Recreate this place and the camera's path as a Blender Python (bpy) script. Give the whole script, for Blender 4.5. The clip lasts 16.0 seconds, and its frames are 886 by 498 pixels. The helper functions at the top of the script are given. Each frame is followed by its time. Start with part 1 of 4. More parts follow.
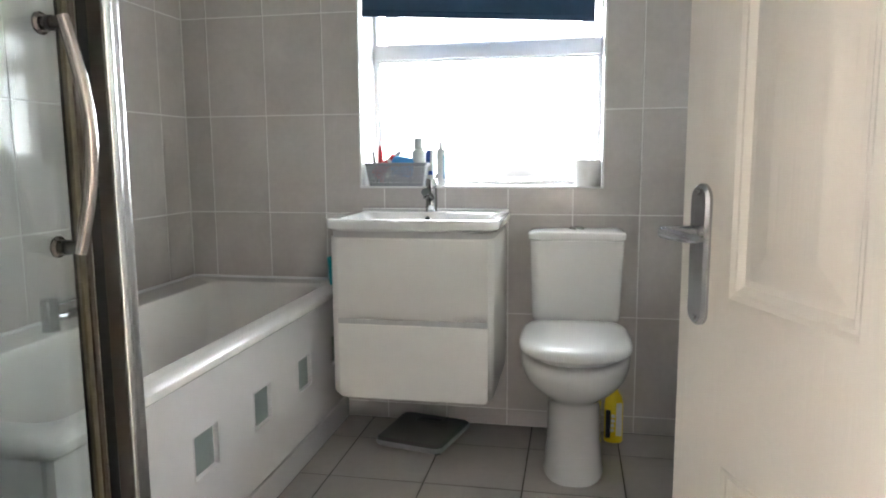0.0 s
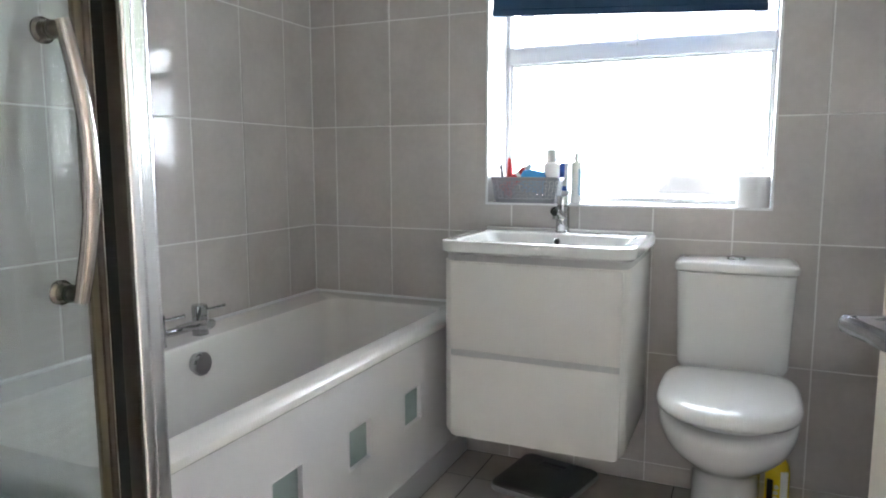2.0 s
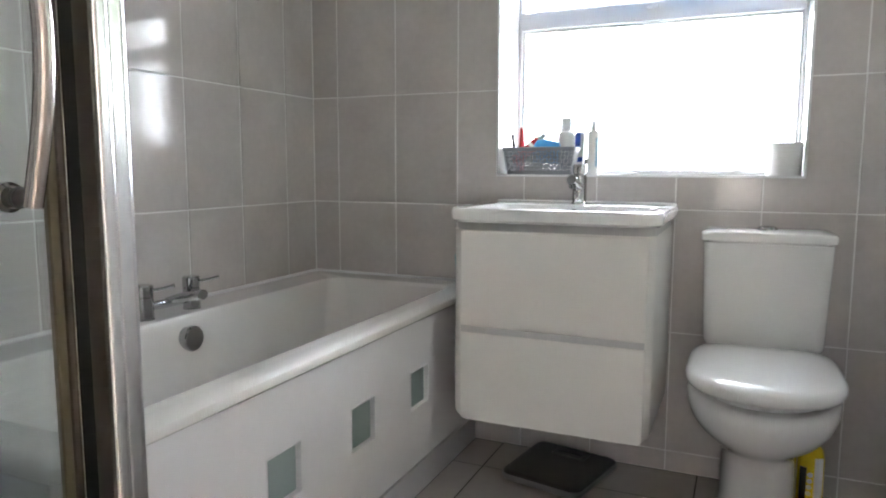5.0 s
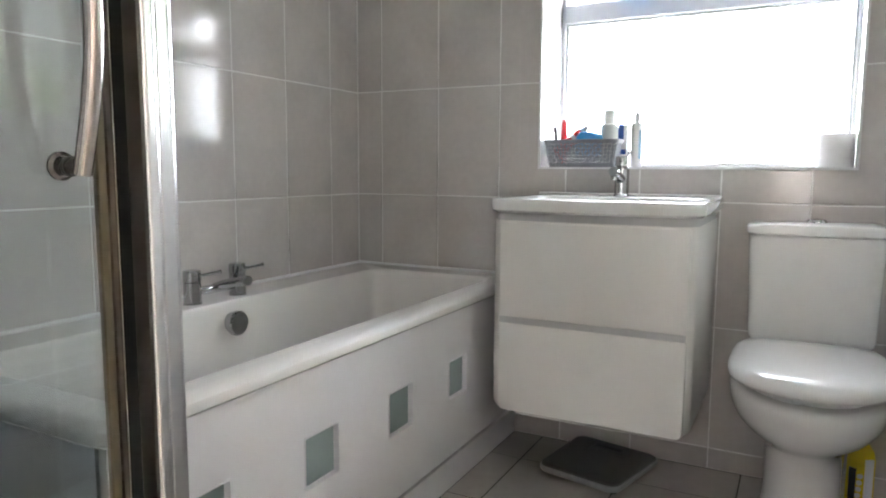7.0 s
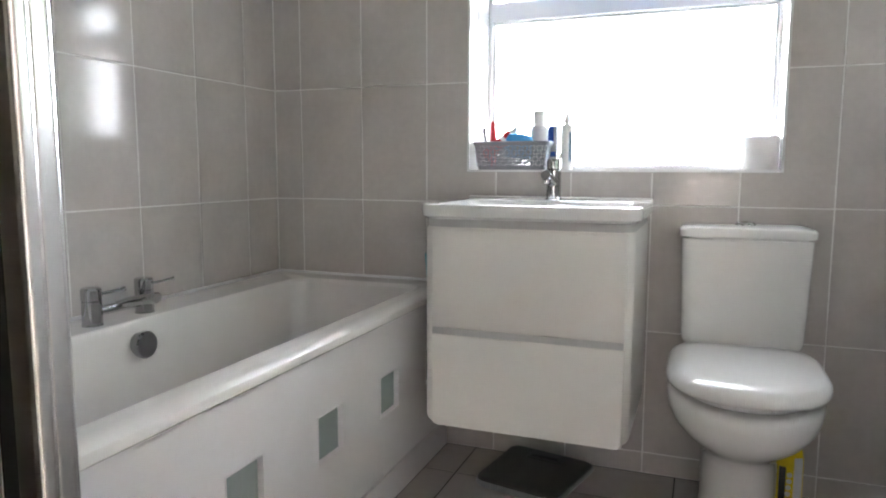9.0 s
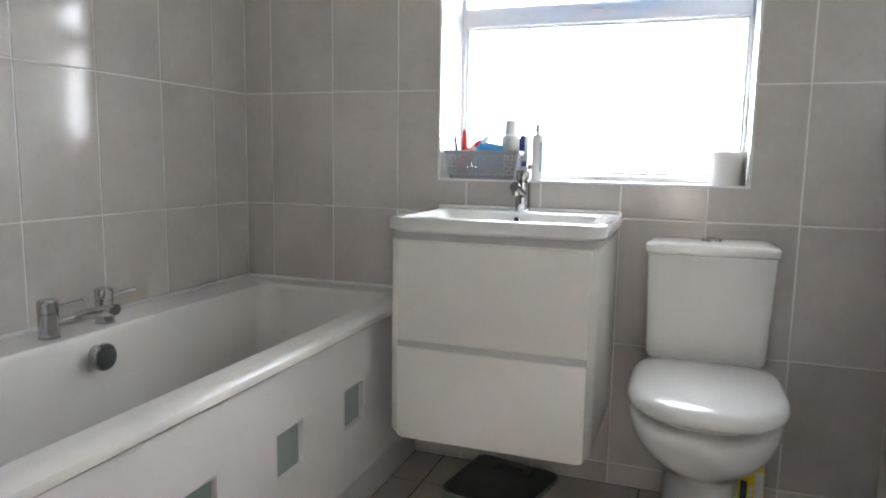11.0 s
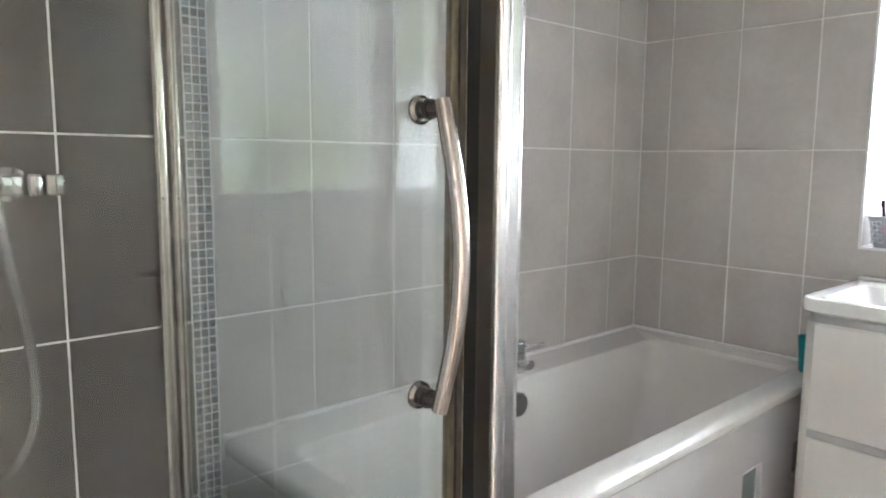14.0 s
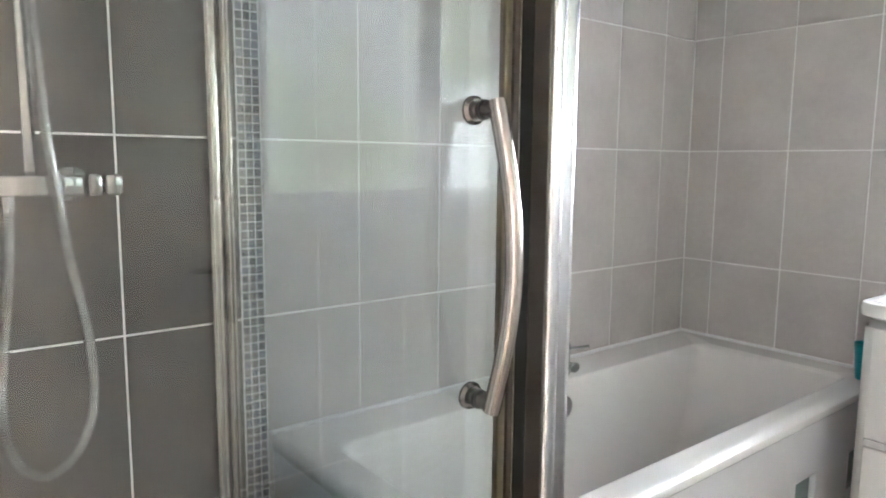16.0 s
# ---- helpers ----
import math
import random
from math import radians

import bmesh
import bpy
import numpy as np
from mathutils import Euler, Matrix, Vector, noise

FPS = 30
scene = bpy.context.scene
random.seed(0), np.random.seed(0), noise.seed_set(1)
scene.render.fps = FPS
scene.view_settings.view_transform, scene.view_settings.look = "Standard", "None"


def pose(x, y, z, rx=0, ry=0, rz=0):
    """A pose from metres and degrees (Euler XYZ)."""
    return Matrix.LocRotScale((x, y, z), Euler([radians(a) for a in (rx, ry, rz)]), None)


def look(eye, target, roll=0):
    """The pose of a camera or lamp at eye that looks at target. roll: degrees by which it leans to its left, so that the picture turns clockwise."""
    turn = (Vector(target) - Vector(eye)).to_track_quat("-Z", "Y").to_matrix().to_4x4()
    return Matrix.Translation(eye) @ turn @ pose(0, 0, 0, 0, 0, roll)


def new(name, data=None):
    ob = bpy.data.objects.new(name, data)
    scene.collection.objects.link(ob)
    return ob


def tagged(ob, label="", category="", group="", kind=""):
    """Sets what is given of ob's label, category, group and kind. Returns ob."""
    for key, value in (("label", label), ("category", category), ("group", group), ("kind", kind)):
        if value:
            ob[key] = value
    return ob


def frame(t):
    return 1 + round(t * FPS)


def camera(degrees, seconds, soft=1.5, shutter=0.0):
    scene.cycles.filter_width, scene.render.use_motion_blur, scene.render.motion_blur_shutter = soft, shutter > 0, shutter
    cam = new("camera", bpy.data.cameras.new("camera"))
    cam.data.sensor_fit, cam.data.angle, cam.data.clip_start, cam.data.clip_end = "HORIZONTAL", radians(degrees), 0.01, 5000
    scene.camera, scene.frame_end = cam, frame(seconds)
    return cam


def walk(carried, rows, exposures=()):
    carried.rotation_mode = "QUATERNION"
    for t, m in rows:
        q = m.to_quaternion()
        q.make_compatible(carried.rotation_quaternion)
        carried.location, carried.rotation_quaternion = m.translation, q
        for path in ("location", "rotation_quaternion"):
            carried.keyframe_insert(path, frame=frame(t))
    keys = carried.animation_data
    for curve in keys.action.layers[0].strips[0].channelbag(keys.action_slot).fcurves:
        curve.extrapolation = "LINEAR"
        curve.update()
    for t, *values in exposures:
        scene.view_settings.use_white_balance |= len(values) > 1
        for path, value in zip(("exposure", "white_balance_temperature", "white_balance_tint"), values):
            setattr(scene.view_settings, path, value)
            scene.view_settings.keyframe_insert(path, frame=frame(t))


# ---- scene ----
cam = camera(65.8, 16.0, soft=2.0)
PATH = [
    (0, (1.63, -2.711, 1.095), (1.258, -0.764, 0.833), -0.4),
    (0.5, (1.645, -2.63, 1.027), (1.293, -0.675, 0.791), -0.7),
    (1, (1.673, -2.595, 1.049), (1.249, -0.654, 0.814), -0.7),
    (1.5, (1.689, -2.535, 1.099), (0.95, -0.693, 0.849), -0.3),
    (2, (1.665, -2.421, 1.128), (0.861, -0.607, 0.881), -0.1),
    (2.5, (1.62, -2.366, 1.112), (0.814, -0.551, 0.87), 0.0),
    (3, (1.605, -2.308, 1.102), (0.803, -0.491, 0.865), 0.0),
    (5.5, (1.58, -2.314, 0.977), (0.776, -0.498, 0.746), 0.2),
    (6, (1.581, -2.321, 0.964), (0.724, -0.528, 0.737), 0.3),
    (6.5, (1.595, -2.321, 0.965), (0.69, -0.552, 0.738), 0.2),
    (7, (1.607, -2.318, 0.971), (0.683, -0.559, 0.742), 0.3),
    (7.5, (1.612, -2.298, 0.987), (0.683, -0.542, 0.757), 0.3),
    (8, (1.582, -2.269, 1.011), (0.676, -0.503, 0.772), 0.3),
    (8.5, (1.552, -2.24, 1.005), (0.749, -0.423, 0.772), 0.2),
    (9, (1.531, -2.233, 0.987), (0.823, -0.377, 0.754), 0.1),
    (11.3, (1.579, -2.194, 1.054), (0.912, -0.327, 0.791), 0.9),
    (11.5, (1.524, -2.253, 1.037), (0.877, -0.376, 0.798), 0.2),
    (11.8, (1.516, -2.269, 1.103), (0.735, -0.446, 0.847), 0.0),
    (12, (1.52, -2.272, 1.147), (0.608, -0.51, 0.897), 0.3),
    (12.5, (1.498, -2.292, 1.209), (0.346, -0.676, 0.96), 0.6),
    (13, (1.482, -2.308, 1.228), (0.177, -0.813, 0.984), 0.5),
    (13.5, (1.475, -2.321, 1.232), (0.062, -0.927, 0.98), 0.5),
    (14, (1.468, -2.328, 1.229), (-0.009, -1.004, 0.977), 0.5),
    (14.5, (1.464, -2.331, 1.227), (-0.049, -1.047, 0.974), 0.6),
    (15, (1.464, -2.332, 1.225), (-0.068, -1.071, 0.972), 0.5),
    (15.5, (1.461, -2.337, 1.224), (-0.083, -1.09, 0.971), 0.5),
    (16, (1.46, -2.338, 1.229), (-0.093, -1.104, 0.977), 0.5),
]
walk(cam, [(t, look(eye, target, roll)) for t, eye, target, roll in PATH], exposures=[(0, 1.14, 6450, 10), (0.5, 1.07, 6450, 10), (1.0, 1.07, 6400, 10), (1.5, 1.13, 6150, 11), (3.0, 1.05, 6250, 11), (5.5, 1.08, 6350, 12), (7.0, 1.16, 6400, 12), (9.2, 1.14, 6400, 13), (12.0, 1.02, 6350, 12), (13.0, 1.29, 6400, 13), (14.5, 1.62, 6300, 13), (16, 1.74, 6250, 13)])

# ---- world and light ----
world = bpy.data.worlds.new("overcast_sky")
scene.world = world
world.use_nodes = True
sky = world.node_tree.nodes.new("ShaderNodeTexSky")
sky.sky_type = "NISHITA"
sky.sun_disc = False
sky.sun_elevation, sky.sun_rotation = radians(45), radians(200)
world.node_tree.links.new(sky.outputs[0], world.node_tree.nodes["Background"].inputs[0])
world.node_tree.nodes["Background"].inputs[1].default_value = 0.08


# ---- materials ----
def material(name, colour, rough=0.5, metal=0.0, vary=0.0, scale=6.0, tint=None, bump=0.0, bump_scale=60.0,
             random=0.0, spec=0.5, coat=0.0, rough_vary=0.0, stretch=(1, 1, 1)):
    """A surface with mottling at two sizes, a fine relief and, for pieces, a shade of its own for each piece."""
    m = bpy.data.materials.new(name)
    m.use_nodes = True
    n, k = m.node_tree.nodes, m.node_tree.links
    b = n["Principled BSDF"]
    b.inputs["Roughness"].default_value = rough
    b.inputs["Metallic"].default_value = metal
    b.inputs["Specular IOR Level"].default_value = spec
    b.inputs["Coat Weight"].default_value = coat
    b.inputs["Coat Roughness"].default_value = 0.05
    b.inputs["Base Color"].default_value = (*colour, 1)
    if not (vary or bump or random or rough_vary):
        return m
    at = n.new("ShaderNodeTexCoord")
    turn = n.new("ShaderNodeMapping")
    turn.inputs["Scale"].default_value = stretch
    k.new(at.outputs["Object"], turn.inputs["Vector"])
    info = n.new("ShaderNodeObjectInfo")
    shift = n.new("ShaderNodeVectorMath")
    shift.operation = "MULTIPLY_ADD"
    k.new(info.outputs["Random"], shift.inputs[0])
    shift.inputs[1].default_value = (17, 31, 53)
    k.new(turn.outputs[0], shift.inputs[2])
    if vary or random:
        big, fine = n.new("ShaderNodeTexNoise"), n.new("ShaderNodeTexNoise")
        for tex, s, d in ((big, scale, 6), (fine, scale * 9, 3)):
            tex.inputs["Scale"].default_value = s
            tex.inputs["Detail"].default_value = d
            k.new(shift.outputs[0], tex.inputs["Vector"])
        add = n.new("ShaderNodeMath")
        add.operation = "MULTIPLY_ADD"
        k.new(fine.outputs["Fac"], add.inputs[0])
        add.inputs[1].default_value = 0.35
        k.new(big.outputs["Fac"], add.inputs[2])
        both = n.new("ShaderNodeMath")
        both.operation = "MULTIPLY_ADD"
        k.new(info.outputs["Random"], both.inputs[0])
        both.inputs[1].default_value = random
        k.new(add.outputs[0], both.inputs[2])
        ramp = n.new("ShaderNodeMapRange")
        ramp.inputs["From Min"].default_value = 0.35
        ramp.inputs["From Max"].default_value = 1.0 + random
        k.new(both.outputs[0], ramp.inputs["Value"])
        mix = n.new("ShaderNodeMix")
        mix.data_type = "RGBA"
        dark = tint or tuple(c * (1 - vary) for c in colour)
        mix.inputs["A"].default_value = (*dark, 1)
        mix.inputs["B"].default_value = (*(min(1, c * (1 + vary * 0.6)) for c in colour), 1)
        k.new(ramp.outputs[0], mix.inputs["Factor"])
        k.new(mix.outputs["Result"], b.inputs["Base Color"])
    if rough_vary:
        smear = n.new("ShaderNodeTexNoise")
        smear.inputs["Scale"].default_value = 4
        smear.inputs["Detail"].default_value = 5
        k.new(shift.outputs[0], smear.inputs["Vector"])
        rr = n.new("ShaderNodeMapRange")
        rr.inputs["To Min"].default_value = max(0.02, rough - rough_vary)
        rr.inputs["To Max"].default_value = rough + rough_vary
        k.new(smear.outputs["Fac"], rr.inputs["Value"])
        k.new(rr.outputs[0], b.inputs["Roughness"])
    if bump:
        grain = n.new("ShaderNodeTexNoise")
        grain.inputs["Scale"].default_value = bump_scale
        grain.inputs["Detail"].default_value = 4
        k.new(shift.outputs[0], grain.inputs["Vector"])
        relief = n.new("ShaderNodeBump")
        relief.inputs["Strength"].default_value = bump
        relief.inputs["Distance"].default_value = 0.002
        k.new(grain.outputs["Fac"], relief.inputs["Height"])
        k.new(relief.outputs[0], b.inputs["Normal"])
    return m


def glass(name, rough, tint, ripple=0.0, ripple_scale=30.0, smear=0.0):
    """A thin pane: it lets the view through, mirrors a little, and carries a slight film of limescale."""
    m = bpy.data.materials.new(name)
    m.use_nodes = True
    n, k = m.node_tree.nodes, m.node_tree.links
    b = n["Principled BSDF"]
    b.inputs["Base Color"].default_value = (*tint, 1)
    b.inputs["Roughness"].default_value = rough
    b.inputs["IOR"].default_value = 1.52
    b.inputs["Transmission Weight"].default_value = 1
    if ripple:
        at = n.new("ShaderNodeTexCoord")
        tex = n.new("ShaderNodeTexNoise")
        tex.inputs["Scale"].default_value = ripple_scale
        tex.inputs["Detail"].default_value = 2
        k.new(at.outputs["Object"], tex.inputs["Vector"])
        relief = n.new("ShaderNodeBump")
        relief.inputs["Strength"].default_value = ripple
        relief.inputs["Distance"].default_value = 0.004
        k.new(tex.outputs["Fac"], relief.inputs["Height"])
        k.new(relief.outputs[0], b.inputs["Normal"])
    if smear:
        at = n.new("ShaderNodeTexCoord")
        drip = n.new("ShaderNodeMapping")
        drip.inputs["Scale"].default_value = (14, 14, 1.5)
        k.new(at.outputs["Object"], drip.inputs["Vector"])
        tex = n.new("ShaderNodeTexNoise")
        tex.inputs["Scale"].default_value = 1.6
        tex.inputs["Detail"].default_value = 6
        k.new(drip.outputs[0], tex.inputs["Vector"])
        amount = n.new("ShaderNodeMapRange")
        amount.inputs["From Min"].default_value = 0.35
        amount.inputs["From Max"].default_value = 0.75
        amount.inputs["To Min"].default_value = smear * 0.5
        amount.inputs["To Max"].default_value = smear * 1.6
        k.new(tex.outputs["Fac"], amount.inputs["Value"])
        film = n.new("ShaderNodeBsdfDiffuse")
        film.inputs["Color"].default_value = (0.72, 0.80, 0.81, 1)
        mix = n.new("ShaderNodeMixShader")
        k.new(amount.outputs[0], mix.inputs[0])
        k.new(b.outputs[0], mix.inputs[1])
        k.new(film.outputs[0], mix.inputs[2])
        k.new(mix.outputs[0], n["Material Output"].inputs[0])
    return m


def glow(name, colour, strength):
    m = bpy.data.materials.new(name)
    m.use_nodes = True
    n, k = m.node_tree.nodes, m.node_tree.links
    e = n.new("ShaderNodeEmission")
    e.inputs[0].default_value = (*colour, 1)
    e.inputs[1].default_value = strength
    k.new(e.outputs[0], n["Material Output"].inputs[0])
    return m


TILE = material("pale_grey_wall_tile", (0.575, 0.535, 0.508), 0.11, vary=0.15, scale=5, bump=0.02, bump_scale=14, random=0.03, rough_vary=0.02, spec=0.40)
DARK_TILE = material("dark_grey_wall_tile", (0.082, 0.073, 0.066), 0.22, vary=0.18, scale=5, bump=0.02, bump_scale=18, random=0.05, rough_vary=0.06)
FLOOR_TILE = material("grey_floor_tile", (0.46, 0.42, 0.39), 0.38, vary=0.2, scale=4, bump=0.15, bump_scale=80, random=0.15, rough_vary=0.08)
GROUT = material("white_grout", (0.80, 0.785, 0.76), 0.8, vary=0.10, scale=20, bump=0.3, bump_scale=300)
DARK_GROUT = material("dark_floor_grout", (0.10, 0.09, 0.085), 0.9, vary=0.3, scale=20, bump=0.3, bump_scale=300)
PAINT = material("white_wall_paint", (0.80, 0.78, 0.74), 0.6, vary=0.05, scale=3, bump=0.1, bump_scale=200)
CEILING = material("white_ceiling_paint", (0.84, 0.83, 0.81), 0.8, vary=0.03, scale=3, bump=0.1, bump_scale=150)
ACRYLIC = material("white_bath_acrylic", (0.80, 0.77, 0.74), 0.26, vary=0.03, scale=3, coat=0.12)
PANEL = material("white_bath_panel", (0.80, 0.78, 0.79), 0.35, vary=0.04, scale=4, bump=0.05, bump_scale=120)
CERAMIC = material("white_glazed_ceramic", (0.82, 0.81, 0.795), 0.08, vary=0.02, scale=4, coat=0.6)
LACQUER = material("white_gloss_lacquer", (0.80, 0.77, 0.735), 0.36, vary=0.03, scale=3, coat=0.08)
GREY_TRIM = material("grey_recess_strip", (0.54, 0.53, 0.52), 0.45, vary=0.08, scale=8)
CHROME = material("polished_chrome", (0.49, 0.495, 0.50), 0.05, 1.0, vary=0.05, scale=20, rough_vary=0.02)
FRAME_CHROME = material("spotted_chrome_profile", (0.62, 0.585, 0.54), 0.16, 1.0, vary=0.12, scale=25, rough_vary=0.08)
DARK_STEEL = material("darkened_steel", (0.24, 0.225, 0.215), 0.22, 1.0, vary=0.2, scale=40)
POST_METAL = material("satin_chrome_post", (0.84, 0.84, 0.85), 0.20, 1.0, vary=0.06, scale=25, rough_vary=0.06)
DULL_METAL = material("dull_bronze_grey_metal", (0.12, 0.105, 0.092), 0.3, 1.0, vary=0.15, scale=25, rough_vary=0.08)
HOSE_STEEL = material("hose_steel", (0.44, 0.43, 0.42), 0.14, 1.0, vary=0.1, scale=30)
STEEL = material("brushed_steel", (0.55, 0.50, 0.47), 0.2, 1.0, vary=0.15, scale=40, stretch=(1, 1, 0.1), rough_vary=0.06)
RUBBER = material("black_rubber_seal", (0.012, 0.012, 0.012), 0.6, vary=0.2, scale=20)
BRASS_EDGE = material("stained_translucent_seal", (0.15, 0.125, 0.08), 0.35, vary=0.4, scale=25, stretch=(1, 1, 0.2))
UPVC = material("white_upvc", (0.80, 0.80, 0.80), 0.3, vary=0.03, scale=5)
SILL = material("white_gloss_sill_tile", (0.56, 0.545, 0.53), 0.2, vary=0.05, scale=5)
NAVY = material("navy_blind_fabric", (0.035, 0.075, 0.145), 0.85, vary=0.15, scale=10, bump=0.4, bump_scale=900)
DOOR_PAINT = material("cream_white_door_paint", (0.80, 0.755, 0.69), 0.42, vary=0.04, scale=3, bump=0.35, bump_scale=130, stretch=(1, 1, 0.06))
PEWTER = material("grey_pewter_handle", (0.46, 0.47, 0.49), 0.24, 1.0, vary=0.25, scale=30, rough_vary=0.08)
BASKET_PLASTIC = material("grey_basket_plastic", (0.29, 0.30, 0.325), 0.4, vary=0.05, scale=20)
GLOSS_LID = material("white_gloss_lid", (0.81, 0.80, 0.79), 0.2, vary=0.02, scale=4, coat=0.1)
WHITE_PLASTIC = material("white_plastic", (0.80, 0.80, 0.80), 0.35, vary=0.03, scale=10)
BLUE_PLASTIC = material("bright_blue_plastic", (0.06, 0.36, 0.75), 0.35, vary=0.05, scale=10)
PALE_BLUE = material("pale_blue_label", (0.35, 0.55, 0.72), 0.4, vary=0.05, scale=10)
DEEP_BLUE = material("deep_blue_card", (0.03, 0.10, 0.42), 0.4, vary=0.05, scale=10)
RED_PLASTIC = material("red_plastic", (0.62, 0.02, 0.03), 0.35, vary=0.05, scale=10)
TEAL_PLASTIC = material("teal_plastic", (0.0, 0.30, 0.36), 0.3, vary=0.05, scale=10)
YELLOW_PLASTIC = material("yellow_plastic", (0.80, 0.62, 0.01), 0.35, vary=0.05, scale=10)
BLACK_PLASTIC = material("black_plastic", (0.02, 0.02, 0.02), 0.4, vary=0.1, scale=10)
SCALE_TOP = material("dark_grey_scale_top", (0.085, 0.083, 0.082), 0.38, vary=0.12, scale=12, bump=0.1, bump_scale=300)
SILVER = material("silver_plastic", (0.36, 0.36, 0.37), 0.3, 0.5, vary=0.05, scale=20)
PAPER = material("white_tissue_paper", (0.82, 0.81, 0.80), 0.95, vary=0.04, scale=30, bump=0.4, bump_scale=400)
CARPET = material("beige_hall_carpet", (0.36, 0.31, 0.25), 1.0, vary=0.25, scale=30, bump=0.8, bump_scale=500)
FROSTED_SQUARE = material("grey_green_frosted_square", (0.31, 0.365, 0.355), 0.35, vary=0.05, scale=6)
CLEAR_GLASS = glass("clear_shower_glass", 0.0, (0.97, 0.99, 0.98), smear=0.012)
SCALED_GLASS = glass("limescaled_shower_glass", 0.0, (0.94, 0.98, 0.965), smear=0.05)
OBSCURE_GLASS = glass("obscure_window_glass", 0.05, (0.98, 0.99, 0.99), 0.14, 40)
WINDOW_GLASS = glass("clear_window_glass", 0.0, (0.98, 0.99, 0.99))


# ---- building helpers ----
def link(name, bm, mat, parent=None, smooth=0.0):
    mesh = bpy.data.meshes.new(name)
    bmesh.ops.recalc_face_normals(bm, faces=bm.faces)
    bm.to_mesh(mesh)
    bm.free()
    mesh.materials.append(mat)
    if smooth:
        mesh.shade_smooth()
        mesh.set_sharp_from_angle(angle=radians(smooth))
    ob = new(name, mesh)
    ob.parent = parent
    return ob


def part(name, bm, mat, parent, label="", smooth=35.0):
    """One mesh under a thing or under a part, in the thing's own metres."""
    return tagged(link(name, bm, mat, parent, smooth), label)


def thing(name, place, label, category, group="", turn=0.0, kind=""):
    ob = new(name)
    ob.empty_display_size = 0.05
    ob.location, ob.rotation_euler = place, (0, 0, radians(turn))
    return tagged(ob, label, category, group, kind)


def box(x0, x1, y0, y1, z0, z1, bevel=0.0, seg=2, bm=None):
    own = bmesh.new()
    bmesh.ops.create_cube(own, size=1.0)
    for v in own.verts:
        v.co = ((x0 + x1) / 2 + v.co.x * (x1 - x0), (y0 + y1) / 2 + v.co.y * (y1 - y0), (z0 + z1) / 2 + v.co.z * (z1 - z0))
    if bevel:
        bmesh.ops.bevel(own, geom=own.edges[:], offset=bevel, segments=seg, affect="EDGES", profile=0.5)
    if bm is None:
        return own
    return merge(bm, own)


def merge(bm, other):
    mesh = bpy.data.meshes.new("joined")
    other.to_mesh(mesh)
    other.free()
    bm.from_mesh(mesh)
    bpy.data.meshes.remove(mesh)
    return bm


def shifted(bm, m):
    bm.transform(m)
    return bm


def loft(rings, caps=(True, True), closed=False):
    """A skin over rings of equally many points."""
    bm = bmesh.new()
    rows = [[bm.verts.new(p) for p in ring] for ring in rings]
    n = len(rows[0])
    pairs = list(zip(rows, rows[1:])) + ([(rows[-1], rows[0])] if closed else [])
    for a, b in pairs:
        for i in range(n):
            bm.faces.new((a[i], a[(i + 1) % n], b[(i + 1) % n], b[i]))
    if not closed:
        if caps[0]:
            bm.faces.new(rows[0][::-1])
        if caps[1]:
            bm.faces.new(rows[-1])
    return bm


def round_rect(x0, x1, y0, y1, radii, z, seg=6):
    """A ring with rounded corners, each with a short straight lead on both sides; radii for (x0,y0), (x1,y0), (x1,y1), (x0,y1), or one for all."""
    if not isinstance(radii, tuple):
        radii = (radii,) * 4
    points = []
    for (cx, cy, sx, sy, start), r in zip(((x0, y0, 1, 1, 180), (x1, y0, -1, 1, 270), (x1, y1, -1, -1, 0), (x0, y1, 1, -1, 90)), radii):
        arc_ = [radians(start + 90 * i / seg) for i in range(seg + 1)]
        ring = [(cx + sx * r + r * math.cos(a), cy + sy * r + r * math.sin(a)) for a in arc_]
        lead = min(0.004, r * 0.3)
        ring.insert(0, (ring[0][0] + lead * math.sin(arc_[0]), ring[0][1] - lead * math.cos(arc_[0])))
        ring.append((ring[-1][0] - lead * math.sin(arc_[-1]), ring[-1][1] + lead * math.cos(arc_[-1])))
        points += [(x, y, z) for x, y in ring]
    return points


def oval(cx, back, front, half, z, square=2.0, n=48):
    """An egg-like ring from y = front (negative) to y = back, with half its width."""
    points = []
    cy, hy = (back + front) / 2, (back - front) / 2
    for i in range(n):
        a = 2 * math.pi * i / n
        c, s = math.cos(a), math.sin(a)
        power = 2 / (square if s < 0 else square * 2.3)
        points.append((cx + half * math.copysign(abs(c) ** power, c), cy + hy * math.copysign(abs(s) ** power, s), z))
    return points


def lathe(profile, n=24, cx=0.0, cy=0.0):
    """A turned body from (radius, z) pairs."""
    return loft([[(cx + r * math.cos(2 * math.pi * i / n), cy + r * math.sin(2 * math.pi * i / n), z) for i in range(n)] for r, z in profile])


def tube(points, radius, n=14):
    """A round bar along points; radius is one number or one for each point."""
    ps = [Vector(p) for p in points]
    radii = radius if isinstance(radius, (list, tuple)) else [radius] * len(ps)
    up, rings = None, []
    for i, p in enumerate(ps):
        way = (ps[min(i + 1, len(ps) - 1)] - ps[max(i - 1, 0)]).normalized()
        if up is None:
            up = way.orthogonal().normalized()
        up = (up - way * up.dot(way)).normalized()
        side = way.cross(up)
        rings.append([p + radii[i] * (math.cos(2 * math.pi * j / n) * up + math.sin(2 * math.pi * j / n) * side) for j in range(n)])
    return loft(rings)


